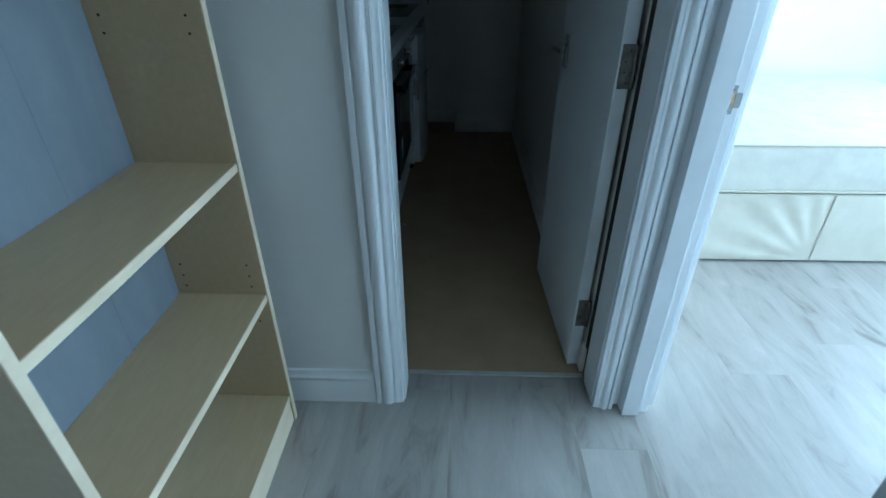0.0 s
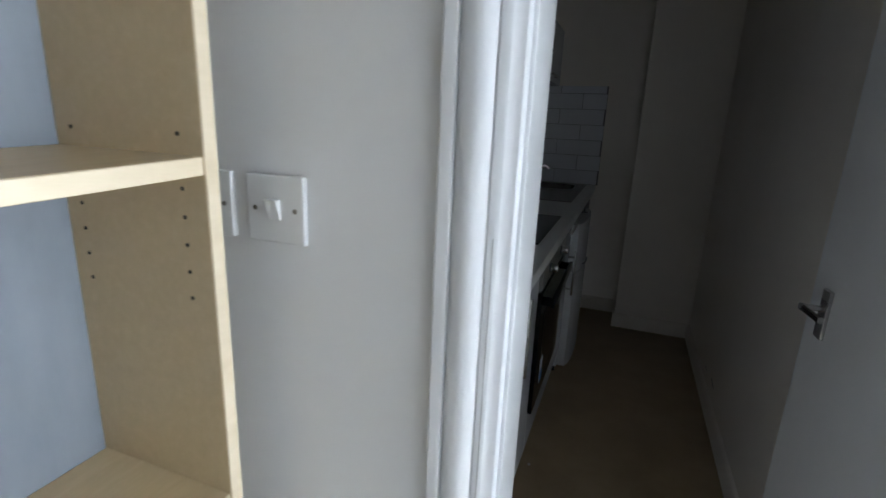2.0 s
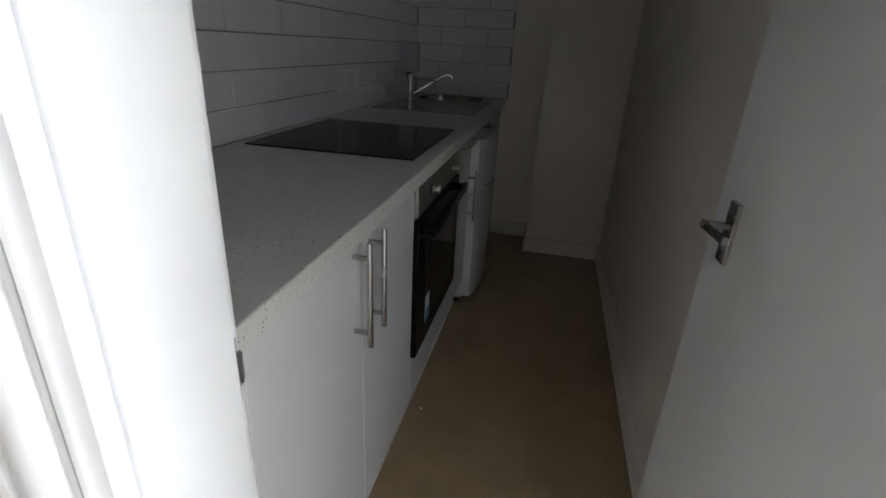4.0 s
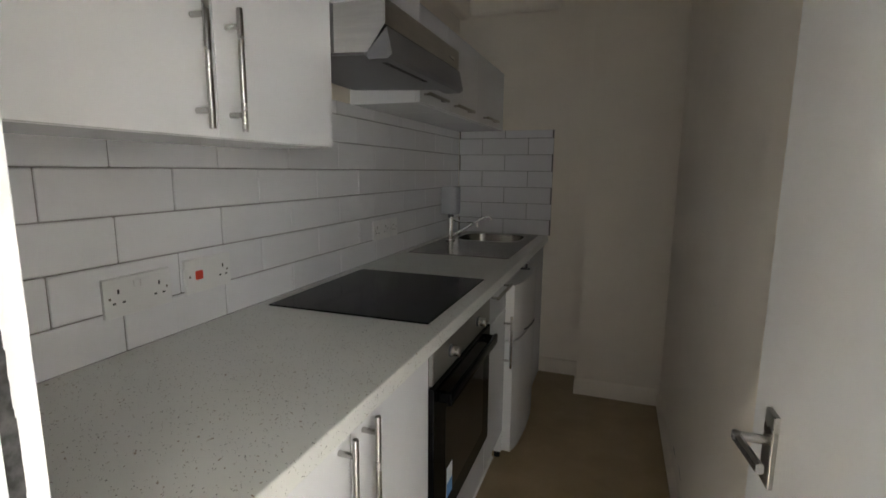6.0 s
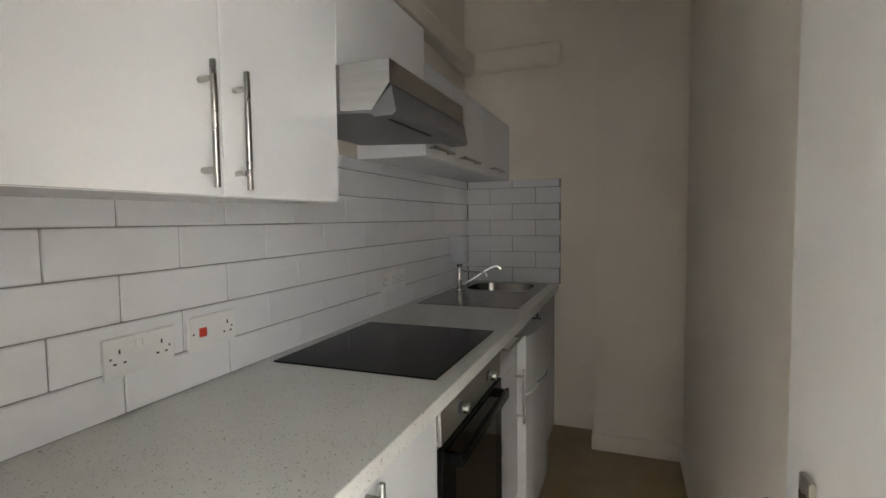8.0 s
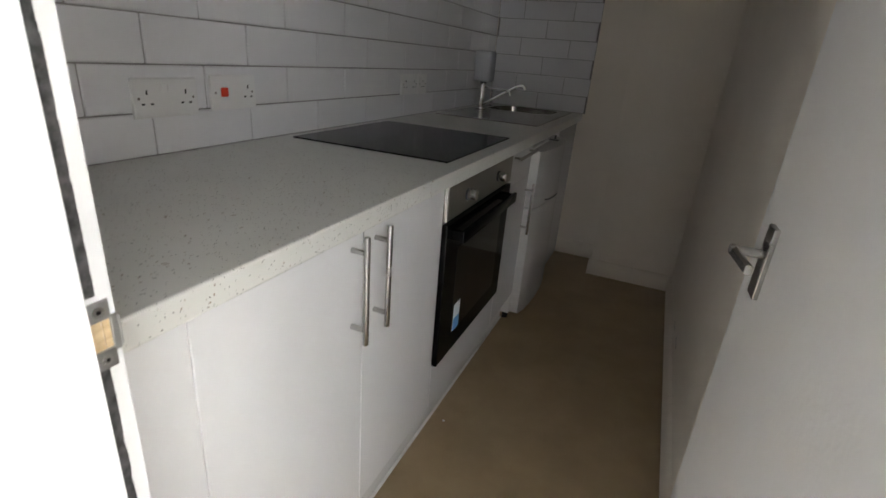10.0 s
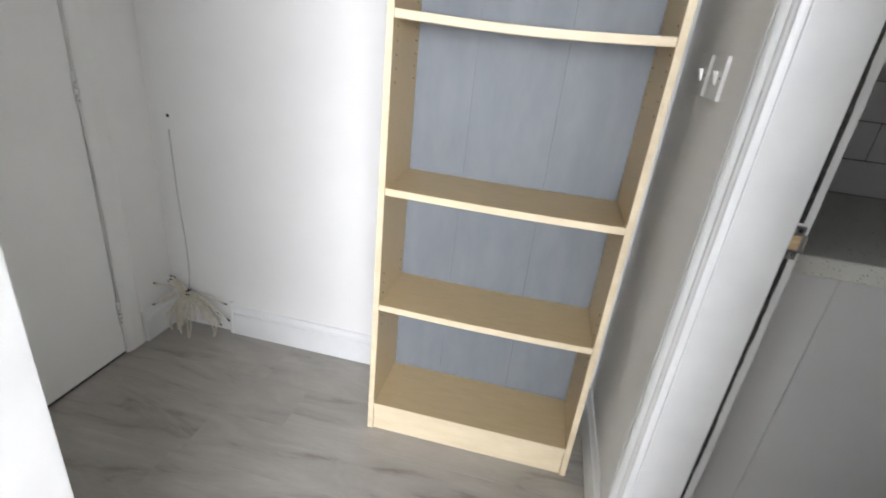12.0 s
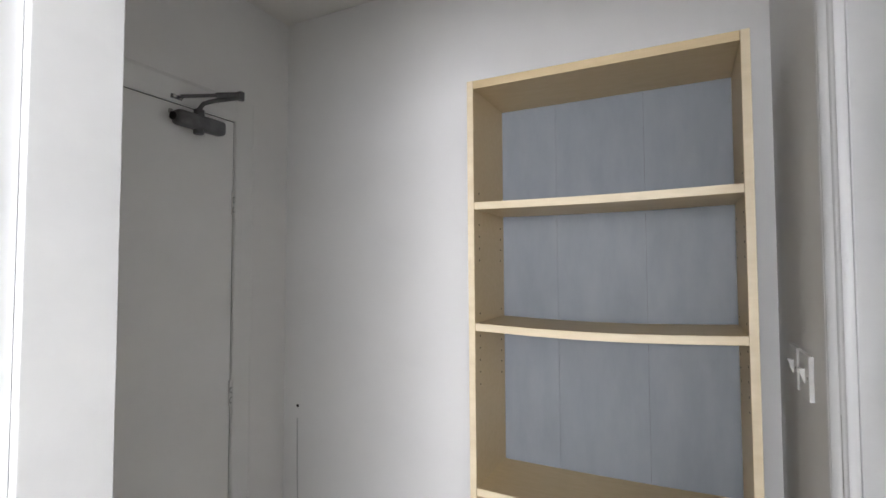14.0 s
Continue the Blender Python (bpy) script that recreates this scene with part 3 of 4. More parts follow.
# ---- bookcase ----
def bookcase():
    n, s, x1, x0, top = -0.074, -0.722, -0.329, -0.561, 1.899
    b = thing("bookcase", (x0, (n + s) / 2, 0), "tall empty birch bookcase, sagging shelves, blue-grey back, against white wall", "bookcase")
    for y0, y1 in ((n - 0.018, n), (s, s + 0.018)):
        p = part("side_panel", box((x0, y0, 0), (x1 - 0.001, y1, top), 0.0008), M_BIRCH, b)
        part("edge_band", box((x1 - 0.001, y0 + 0.0005, 0), (x1 + 0.0006, y1 - 0.0005, top), 0), M_BIRCH_EDGE, p)
        inner = y0 if y0 > -0.5 else y1
        sgn = -1 if y0 > -0.5 else 1
        holes = None
        for zz in (0.386, 0.418, 0.498, 0.530, 0.562, 1.090, 1.122, 1.154, 1.186, 1.218, 1.277, 1.420, 1.452, 1.484, 1.516, 1.600):
            for xx in (x1 - 0.035, x0 + 0.030):
                holes = rod((xx, inner, zz), (xx, inner + sgn * 0.0006, zz), 0.0027, holes, 8)
        part("pin_holes", holes, M_DARK, p, kind="stuff")
    part("top_panel", box((x0, s + 0.0185, top - 0.022), (x1, n - 0.0185, top), 0.001), M_BIRCH, b)
    for z, sag, fixed in ((0.104, 0.0, 1), (0.474, 0.004, 0), (0.829, 0.003, 0), (1.255, 0.0085, 0), (1.574, 0.003, 0)):
        bm = bmesh.new()
        cols = 13
        y0, y1, th = s + 0.0185, n - 0.0185, 0.020
        prof = [(x0 + 0.006, 0), (x1 - 0.004, 0), (x1 - 0.004, -th), (x0 + 0.006, -th)]
        rings = []
        for i in range(cols):
            u = i / (cols - 1)
            dz = -sag * math.sin(math.pi * u)
            rings.append([bm.verts.new((x, y0 + (y1 - y0) * u, z + dz + q)) for x, q in prof])
        for r0, r1 in zip(rings, rings[1:]):
            for k in range(4):
                bm.faces.new((r0[k], r0[(k + 1) % 4], r1[(k + 1) % 4], r1[k]))
        bm.faces.new(rings[0])
        bm.faces.new(rings[-1][::-1])
        sh = part("shelf", bm, M_BIRCH, b, "birch shelf, sagging in the middle" if sag > 0.005 else "")
        bm = bmesh.new()
        rings = []
        for i in range(cols):
            u = i / (cols - 1)
            dz = -sag * math.sin(math.pi * u)
            rings.append([bm.verts.new((x, y0 + (y1 - y0) * u, z + dz + q)) for x, q in [(x1 - 0.0039, -0.0004), (x1 - 0.0022, -0.001), (x1 - 0.0022, -th + 0.001), (x1 - 0.0039, -th + 0.0004)]])
        for r0, r1 in zip(rings, rings[1:]):
            for k in range(4):
                bm.faces.new((r0[k], r0[(k + 1) % 4], r1[(k + 1) % 4], r1[k]))
        bm.faces.new(rings[0])
        bm.faces.new(rings[-1][::-1])
        part("edge_band", bm, M_BIRCH_EDGE, sh)
    part("plinth", box((x1 - 0.022, s + 0.0185, 0.0), (x1 - 0.005, n - 0.0185, 0.083), 0.001), M_BIRCH_EDGE, b)
    w = (n - s - 0.037)
    cuts = [0.0, 0.27 * w, 0.66 * w, w]
    for c0, c1 in zip(cuts, cuts[1:]):
        part("back_panel", box((x0 + 0.001, s + 0.0185 + c0 + 0.0003, 0.01), (x0 + 0.0045, s + 0.0185 + c1 - 0.0003, top - 0.003)), M_BACK, b, "blue-grey hardboard back panel")
    part("back_seam", box((x0 - 0.0015, s + 0.02, 0.01), (x0 + 0.0005, n - 0.02, top - 0.003)), M_DARK, b)
    b.rotation_euler = (radians(0.2), radians(0.25), 0)
    return b


bookcase()


# ---- kitchen ----
CX = -0.131          # plane of the base doors
TOPZ, TOPX = 0.911, -0.105


def bar_handle(parent, x, y, z0, z1, out=0.033, r=0.006):
    h = part("handle", rod((x + out, y, z0), (x + out, y, z1), r, n=16, bevel=0.001), M_HANDLE, parent, "brushed steel bar handle", smooth=True)
    inset = min(0.032, (z1 - z0) * 0.15)
    for z in (z0 + inset, z1 - inset):
        part("post", rod((x, y, z), (x + out - 0.004, y, z), 0.0055, n=12), M_HANDLE, h, smooth=True)
    return h


def flat_bar(parent, x, y0, y1, z, out=0.028, r=0.0068):
    h = part("handle", rod((x + out, y0, z), (x + out, y1, z), r, n=14, bevel=0.001), M_BARDARK, parent, "dull steel bar handle", smooth=True)
    for y in (y0 + 0.015, y1 - 0.015):
        part("post", rod((x, y, z), (x + out - 0.003, y, z), 0.0045, n=12), M_HANDLE, h, smooth=True)
    return h


def base_cabinet(y0, y1, doors, label):
    c = thing("base_cabinet", (CX, y0, 0), label, "kitchen cabinet", group="kitchen base cabinets")
    part("carcass", box((KL + 0.012, y0 + 0.001, 0.15), (CX - 0.019, y1 - 0.001, 0.87)), M_CAB, c)
    for a, b, hy in doors:
        d = part("door", box((CX - 0.018, a + 0.0015, 0.152), (CX, b - 0.0015, 0.866), 0.0012), M_CAB, c)
        bar_handle(d, CX, hy, 0.634, 0.862)
    return c


base_cabinet(0.27, 1.056, [(0.27, 0.667, 0.627), (0.667, 1.056, 0.711)], "glossy white double base cabinet with steel bar handles, under worktop")
fill = thing("end_filler", (CX, 0.13, 0), "white gloss filler panel beside the kitchen doorway", "panel")
part("panel", box((KL + 0.012, 0.13, 0.0), (CX - 0.001, 0.2700, 0.869), 0.001), M_CAB, fill)
pl = thing("plinth", (-0.165, 0.27, 0), "pale grey plinth strip under the base cabinets", "plinth")
# board is a greyer tone than the cabinet doors above it
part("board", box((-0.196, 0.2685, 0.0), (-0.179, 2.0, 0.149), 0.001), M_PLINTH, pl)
part("bead", prism([(0, 0), (0, 0.007), (0.004, 0.006), (0.007, 0)], (-0.179, 0.27, 0), (-0.179, 2.0, 0), (1, 0, 0), (0, 0, 1)), M_PLASTIC, pl, "white sealant bead")

# oven
ov = thing("built_in_oven", (CX, 1.058, 0.29), "black glass built-in oven with steel fascia and two knobs", "oven")
part("body", box((-0.66, 1.062, 0.30), (CX - 0.004, 1.650, 0.868)), M_DARKMETAL, ov)
part("fascia", box((CX - 0.003, 1.060, 0.767), (CX + 0.011, 1.652, 0.863), 0.002), M_BARDARK, ov, "dark brushed steel fascia")
dr = part("door", box((CX - 0.003, 1.060, 0.305), (CX + 0.014, 1.652, 0.757), 0.003), M_BLACKGLASS, ov, "black glass oven door")
part("window", box((CX + 0.0141, 1.15, 0.375), (CX + 0.0149, 1.562, 0.665), 0.0003), M_OVENGLASS, dr, "smoked oven window")
hb = part("handle", box((CX + 0.040, 1.090, 0.702), (CX + 0.053, 1.612, 0.738), 0.004), M_BLACKGLASS, dr, "black flat bar handle", smooth=True)
for y in (1.095, 1.585):
    part("post", box((CX + 0.014, y, 0.706), (CX + 0.0405, y + 0.022, 0.734), 0.003), M_BLACKGLASS, hb)
part("label", box((CX + 0.0151, 1.165, 0.375), (CX + 0.0157, 1.215, 0.47)), M_LABEL, dr, "white and blue energy sticker")
part("label_band", box((CX + 0.0158, 1.166, 0.376), (CX + 0.0162, 1.214, 0.42)), M_BLUE, dr, "blue band of the sticker")
for y in (1.20, 1.485):
    k = part("knob", rod((CX + 0.011, y, 0.815), (CX + 0.040, y, 0.815), 0.0150, n=28, bevel=0.002), M_HANDLE, ov, "chrome control knob", smooth=True)
    part("skirt", rod((CX + 0.0111, y, 0.815), (CX + 0.017, y, 0.815), 0.018, n=28), M_DARKMETAL, k)
part("lower_panel", box((CX - 0.018, 1.058, 0.152), (CX, 1.654, 0.302), 0.001), M_CAB, ov, "glossy white panel below the oven")
part("trim_edge", box((CX + 0.0005, 1.0575, 0.767), (CX + 0.0108, 1.0597, 0.863)), M_HANDLE, ov)

# narrow drawer unit
nu = thing("drawer_cabinet", (CX, 1.656, 0), "narrow glossy white cabinet with drawer and door, beside the oven", "kitchen cabinet", group="kitchen base cabinets")
part("carcass", box((KL + 0.012, 1.657, 0.15), (CX - 0.019, 1.985, 0.87)), M_CAB, nu)
dd = part("drawer", box((CX - 0.018, 1.658, 0.73), (CX, 1.985, 0.866), 0.0012), M_CAB, nu)
flat_bar(dd, CX, 1.705, 1.955, 0.840)
dd = part("door", box((CX - 0.018, 1.658, 0.152), (CX, 1.985, 0.727), 0.0012), M_CAB, nu)
bar_handle(dd, CX, 1.960, 0.465, 0.698)


# fridge
def fridge():
    f = thing("fridge_freezer", (-0.35, 2.0, 0), "white under-counter fridge freezer with two curved doors", "fridge")
    y0, y1 = 2.0, 2.545
    part("body", box((KL + 0.06, y0 + 0.003, 0.03), (-0.139, y1 - 0.003, 0.835), 0.004), M_FRIDGE, f)
    for name, z0, z1 in (("freezer_door", 0.578, 0.828), ("fridge_door", 0.045, 0.570)):
        bm = bmesh.new()
        cols = 14
        rings = []
        for i in range(cols + 1):
            u = i / cols
            y = y0 + (y1 - y0) * u
            bow = 0.052 + 0.018 * (1 - (2 * u - 1) ** 2) - 0.012 * (abs(2 * u - 1) ** 8)
            rings.append([bm.verts.new(p) for p in ((-0.137, y, z0), (-0.137 + bow, y, z0), (-0.137 + bow, y, z1), (-0.137, y, z1))])
        for r0, r1 in zip(rings, rings[1:]):
            for k in range(4):
                bm.faces.new((r0[k], r0[(k + 1) % 4], r1[(k + 1) % 4], r1[k]))
        bm.faces.new(rings[0])
        bm.faces.new(rings[-1][::-1])
        bmesh.ops.bevel(bm, geom=[e for e in bm.edges if len(e.link_faces) == 2 and e.calc_face_angle(0) > 1.0], offset=0.005, segments=2, profile=0.5, affect="EDGES")
        d = part(name, bm, M_FRIDGE, f, "white curved door", smooth=True)
    part("grip", tube(spline([(-0.070, 2.13, 0.594), (-0.064, 2.18, 0.586), (-0.062, 2.30, 0.573), (-0.067, 2.385, 0.566)]), 0.004), M_DARKMETAL, d, "grey grip between the doors", smooth=True)
    for y in (2.02, 2.52):
        part("foot", rod((-0.16, y, 0.0), (-0.16, y, 0.034), 0.014, n=14), M_DARK, f)
    part("latch", box((-0.13, 2.30, 0.84), (-0.085, 2.325, 0.846), 0.001, box((-0.108, 2.31, 0.846), (-0.098, 2.32, 0.866), 0.002)), M_DARKMETAL, f, "small dark hinge cap")
    return f


fridge()
ep = thing("sink_cabinet", (CX, 2.56, 0), "white gloss cabinet end beside the fridge, below the sink", "kitchen cabinet")
part("panel", box((KL + 0.012, 2.56, 0.0), (CX, 2.578, 0.869), 0.001), M_CAB, ep)
part("front", box((CX - 0.019, 2.5785, 0.0), (CX, KB - 0.002, 0.869), 0.001), M_CAB, ep)

# worktop, with the sink and hob let into it
wt = thing("worktop", (TOPX, 0.125, 0.87), "off-white speckled laminate worktop with dark chips", "worktop")
SX0, SX1, SY0, SY1 = -0.605, -0.225, 2.66, 3.02
xs, ys = (KL + 0.001, SX0 - 0.01, SX1 + 0.01, TOPX), (0.122, SY0 - 0.02, SY1 + 0.01, KB - 0.001)
bm = bmesh.new()
lay = [[[bm.verts.new((x, y, z)) for y in ys] for x in xs] for z in (0.871, TOPZ)]
for i in range(3):
    for k in range(3):
        if (i, k) != (1, 1):
            for q in lay:
                bm.faces.new((q[i][k], q[i + 1][k], q[i + 1][k + 1], q[i][k + 1]))
rim = [(0, 0), (1, 0), (2, 0), (3, 0), (3, 1), (3, 2), (3, 3), (2, 3), (1, 3), (0, 3), (0, 2), (0, 1)]
for loop in (rim, [(1, 1), (2, 1), (2, 2), (1, 2)]):
    for a, b in zip(loop, loop[1:] + loop[:1]):
        bm.faces.new((lay[0][a[0]][a[1]], lay[0][b[0]][b[1]], lay[1][b[0]][b[1]], lay[1][a[0]][a[1]]))
front = [e for e in bm.edges if all(abs(v.co.x - TOPX) < 1e-4 for v in e.verts) and abs(e.verts[0].co.z - e.verts[1].co.z) < 1e-4]
bmesh.ops.bevel(bm, geom=front, offset=0.004, segments=3, profile=0.5, affect="EDGES")
part("slab", bm, M_TOP, wt)

sink = thing("sink", (-0.42, 2.6, TOPZ), "stainless steel inset sink with a drainer, dull and smeared", "sink")
bm = None
for lo, hi in (((-0.672, 2.165, TOPZ), (-0.165, SY0, TOPZ + 0.004)), ((-0.672, SY0, TOPZ), (SX0, 3.06, TOPZ + 0.004)), ((SX1, SY0, TOPZ), (-0.165, 3.06, TOPZ + 0.004)), ((SX0, SY1, TOPZ), (SX1, 3.06, TOPZ + 0.004))):
    bm = box(lo, hi, bm=bm)
part("deck", bm, M_SINK, sink)
bm = bmesh.new()
rr = []
for z, inset, r in ((TOPZ + 0.0045, -0.004, 0.11), (TOPZ + 0.001, 0.0, 0.11), (TOPZ - 0.10, 0.012, 0.10), (TOPZ - 0.14, 0.03, 0.08), (TOPZ - 0.145, 0.12, 0.04)):
    ring = []
    for cx, cy, a0 in ((SX1 - inset - r, SY1 - inset - r, 0), (SX0 + inset + r, SY1 - inset - r, 90), (SX0 + inset + r, SY0 + inset + r, 180), (SX1 - inset - r, SY0 + inset + r, 270)):
        for k in range(7):
            a = radians(a0 + 15 * k)
            ring.append(bm.verts.new((cx + r * math.cos(a), cy + r * math.sin(a), z)))
    rr.append(ring)
for u, w in zip(rr, rr[1:]):
    for k in range(28):
        bm.faces.new((u[k], u[(k + 1) % 28], w[(k + 1) % 28], w[k]))
bm.faces.new(rr[-1])
rim_line = [v.co.copy() for v in rr[0]] + [rr[0][0].co.copy()]
part("bowl", bm, M_SINK, sink, smooth=True)
part("rim", tube(rim_line, 0.0028, n=6), M_STEEL, sink, "bright rolled rim", smooth=True)
for cx, cy, a0 in ((SX1, SY1, 0), (SX0, SY1, 90), (SX0, SY0, 180), (SX1, SY0, 270)):
    c, sgx, sgy = Vector((cx, cy, TOPZ + 0.0042)), (1 if cx == SX1 else -1), (1 if cy == SY1 else -1)
    b = bmesh.new()
    pts = [b.verts.new(c)]
    for k in range(7):
        a = radians(15 * k)
        pts.append(b.verts.new((cx - sgx * (0.114 - 0.114 * math.cos(a)), cy - sgy * (0.114 - 0.114 * math.sin(a)), TOPZ + 0.0042)))
    b.faces.new(pts)
    part("corner", b, M_SINK, sink)
part("plug", rod((-0.415, 2.84, TOPZ - 0.1445), (-0.415, 2.84, TOPZ - 0.140), 0.03, n=20), M_DARKMETAL, sink)

TX, TY = -0.602, 2.612
tap = thing("tap", (TX, TY, TOPZ + 0.004), "chrome mixer tap with a long swivel spout", "tap")
part("body", rod((TX, TY, TOPZ + 0.004), (TX, TY, 1.048), 0.016, rod((TX, TY, TOPZ + 0.004), (TX, TY, TOPZ + 0.012), 0.027, n=24, bevel=0.002), 24, 0.003), M_CHROME, tap, smooth=True)
part("spout", tube(spline([(TX, TY, 0.935), (-0.56, 2.625, 0.965), (-0.44, 2.665, 1.040), (-0.405, 2.675, 1.055), (-0.385, 2.68, 1.050), (-0.380, 2.681, 1.035)], 6), 0.0075, n=12), M_CHROME, tap, smooth=True)
part("lever", tube(spline([(TX, TY, 1.052), (TX + 0.04, TY + 0.005, 1.030), (-0.475, TY + 0.01, 1.028), (-0.448, TY + 0.01, 1.020), (-0.442, TY + 0.01, 1.000)], 5), 0.006, n=10), M_CHROME, tap, smooth=True)

hob = thing("hob", (-0.41, 1.40, TOPZ), "black glass electric hob let into the worktop", "hob")
part("glass", box((-0.672, 1.115, TOPZ), (-0.155, 1.692, TOPZ + 0.005), 0.0018), M_BLACKGLASS, hob)

# wall cabinets
WX = -0.42


def wall_cabinet(name, y0, y1, z0, z1, doors, label):
    c = thing(name, (KL, y0, z0), label, "kitchen cabinet", group="kitchen wall cabinets")
    part("carcass", box((KL + 0.0005, y0 + 0.0005, z0), (WX - 0.019, y1 - 0.0005, z1)), M_CAB, c)
    for a, b, h in doors:
        d = part("door", box((WX - 0.018, a + 0.001, z0 + 0.001), (WX, b - 0.001, z1 - 0.001), 0.001), M_CAB, c)
        if h:
            h(d)
    return c


wall_cabinet("wall_cabinet", 0.30, 1.097, 1.375, 2.04, [(0.30, 0.70, lambda d: bar_handle(d, WX, 0.651, 1.388, 1.614)), (0.70, 1.097, lambda d: bar_handle(d, WX, 0.733, 1.388, 1.614))],
             "tall glossy white wall cabinet with steel bar handles, beside hood")
wf = thing("wall_filler", (WX, 0.122, 1.375), "white filler strip between the wall cabinet and the doorway wall", "panel")
part("panel", box((KL + 0.0005, 0.122, 1.375), (WX, 0.299, 2.04), 0.001), M_CAB, wf)
wall_cabinet("bridge_cabinet", 1.099, 1.699, 1.738, 2.04, [(1.099, 1.699, None)], "glossy white cabinet bridging over the extractor hood")
low = [(1.70, 2.02, 1.73, 1.95), (2.02, 2.48, 2.09, 2.34), (2.48, 3.098, 2.60, 2.86)]
for a, b, h0, h1 in low:
    wall_cabinet("lift_up_cabinet", a + 0.0005, b - 0.0005, 1.570, 1.92, [(a + 0.0005, b - 0.0005, lambda d, h0=h0, h1=h1: flat_bar(d, WX, h0, h1, 1.604))], "low glossy white wall cabinet with small handle, above the sink")

# extractor hood
hd = thing("extractor_hood", (-0.5, 1.4, 1.56), "slim brushed steel extractor hood under the wall cabinet", "extractor hood")
bm = prism([(KL + 0.012, 1.628), (KL + 0.012, 1.737), (-0.268, 1.737), (-0.268, 1.677), (-0.320, 1.612)], (0, 1.104, 0), (0, 1.696, 0), (0, 0, 1), (1, 0, 0))
part("housing", bm, M_HOOD, hd)
bm = prism([(-0.322, 1.609), (-0.264, 1.670), (-0.250, 1.603), (-0.262, 1.594), (-0.315, 1.594)], (0, 1.1045, 0), (0, 1.6955, 0), (0, 0, 1), (1, 0, 0))
vs = part("visor", bm, M_VISOR, hd, "grey metal visor")
sl = None
for i in range(16):
    sl = box((-0.300, 1.15 + i * 0.0185, 1.5928), (-0.285, 1.160 + i * 0.0185, 1.5939), bm=sl)
part("slots", sl, M_DARK, vs, kind="stuff")
part("grille", prism([(-0.69, 1.6265), (-0.69, 1.6225), (-0.335, 1.6070), (-0.335, 1.6130)], (0, 1.115, 0), (0, 1.685, 0), (0, 0, 1), (1, 0, 0)), M_VISOR, hd, "grey grease filter")
part("badge", box((-0.2679, 1.60, 1.698), (-0.2655, 1.645, 1.706), 0.001), M_CHROME, hd, "small bright badge")

# boxed pipe
bp_ = thing("pipe_boxing", (KL, KB, 2.3), "painted boxing over a pipe high on the wall", "pipe boxing", kind="structure")
part("left_run", box((KL, 0.6, 2.255), (KL + 0.075, KB, 2.395), 0.03, seg=4), M_KWALL, bp_)
part("back_run", box((KL + 0.0755, KB - 0.07, 2.265), (-0.083, KB, 2.402), 0.03, seg=4), M_KWALL, bp_)


# switches and sockets
def plate(name, c, n, across, w, h, label, category):
    """An electrical plate centred at c, facing n; returns the thing and a box maker in its own axes."""
    c, n, a = Vector(c), Vector(n), Vector(across)

    def slab(a0, a1, z0, z1, n0, n1, bev=0.0, bm=None):
        p, q = c + a * a0 + n * n0 + Vector((0, 0, z0)), c + a * a1 + n * n1 + Vector((0, 0, z1))
        return box([min(p[i], q[i]) for i in range(3)], [max(p[i], q[i]) for i in range(3)], bev, bm)
    th = thing(name, c, label, category)
    part("plate", slab(-w / 2, w / 2, -h / 2, h / 2, 0, 0.009, 0.002), M_PLASTIC, th)
    return th, slab, c, n, a


def light_switch(x, z, both=True):
    th, slab, c, n, a = plate("light_switch", (x, 0, z), (0, -1, 0), (1, 0, 0), 0.086, 0.086, "white plastic single rocker light switch on the white wall", "light switch")
    bm = bmesh.new()
    bmesh.ops.create_cube(bm, size=1)
    for v in bm.verts:
        up = v.co.z > 0
        v.co = c + a * (v.co.x * 0.017) + Vector((0, 0, v.co.z * 0.026)) + n * (0.009 if v.co.y > 0 else (0.019 if up else 0.0105))
    part("rocker", bm, M_PLASTIC, th)
    for dx in (-0.03, 0.03):
        p = c + a * dx + n * 0.009
        part("screw", rod(p, p + n * 0.0005, 0.0032, n=12), M_HINGE, th)


light_switch(-0.308, 1.187)
light_switch(-0.418, 1.187)


def socket(y, z, outlets, w, red=False, label=""):
    th, slab, c, n, a = plate("wall_socket", (KL + 0.008, y, z), (1, 0, 0), (0, 1, 0), w, 0.086, label, "wall socket")
    for o in outlets:
        slots = slab(o - 0.002, o + 0.002, 0.008, 0.018, 0.009, 0.0094)
        for k in (-0.011, 0.011):
            slots = slab(o + k - 0.0035, o + k + 0.0035, -0.014, -0.010, 0.009, 0.0094, bm=slots)
        part("pin_slots", slots, M_DARK, th, kind="stuff")
    for k in (-w / 2 + 0.013, w / 2 - 0.013):
        p = c + a * k + n * 0.009
        part("screw", rod(p, p + n * 0.0005, 0.003, n=12), M_HINGE, th)
    if red:
        part("rocker", slab(-0.046, -0.025, -0.010, 0.013, 0.009, 0.015, 0.002), M_RED, th, "red cooker rocker switch")
    else:
        for k in ((-0.008, 0.008) if len(outlets) > 1 else (0.0,)):
            part("rocker", slab(k - 0.006, k + 0.006, 0.014, 0.032, 0.009, 0.0125, 0.001), M_PLASTIC, th)


socket(0.7275, 1.041, (-0.050, 0.050), 0.166, False, "white plastic double wall socket on the tiles")
socket(0.928, 1.047, (0.047,), 0.150, True, "white cooker switch with red rocker and one socket, on tiles")
socket(1.93, 1.05, (-0.04, 0.04), 0.146, False, "white plastic double wall socket on the tiles near the sink")
socket(2.055, 1.05, (0.0,), 0.086, False, "white plastic single wall socket on the tiles near the sink")

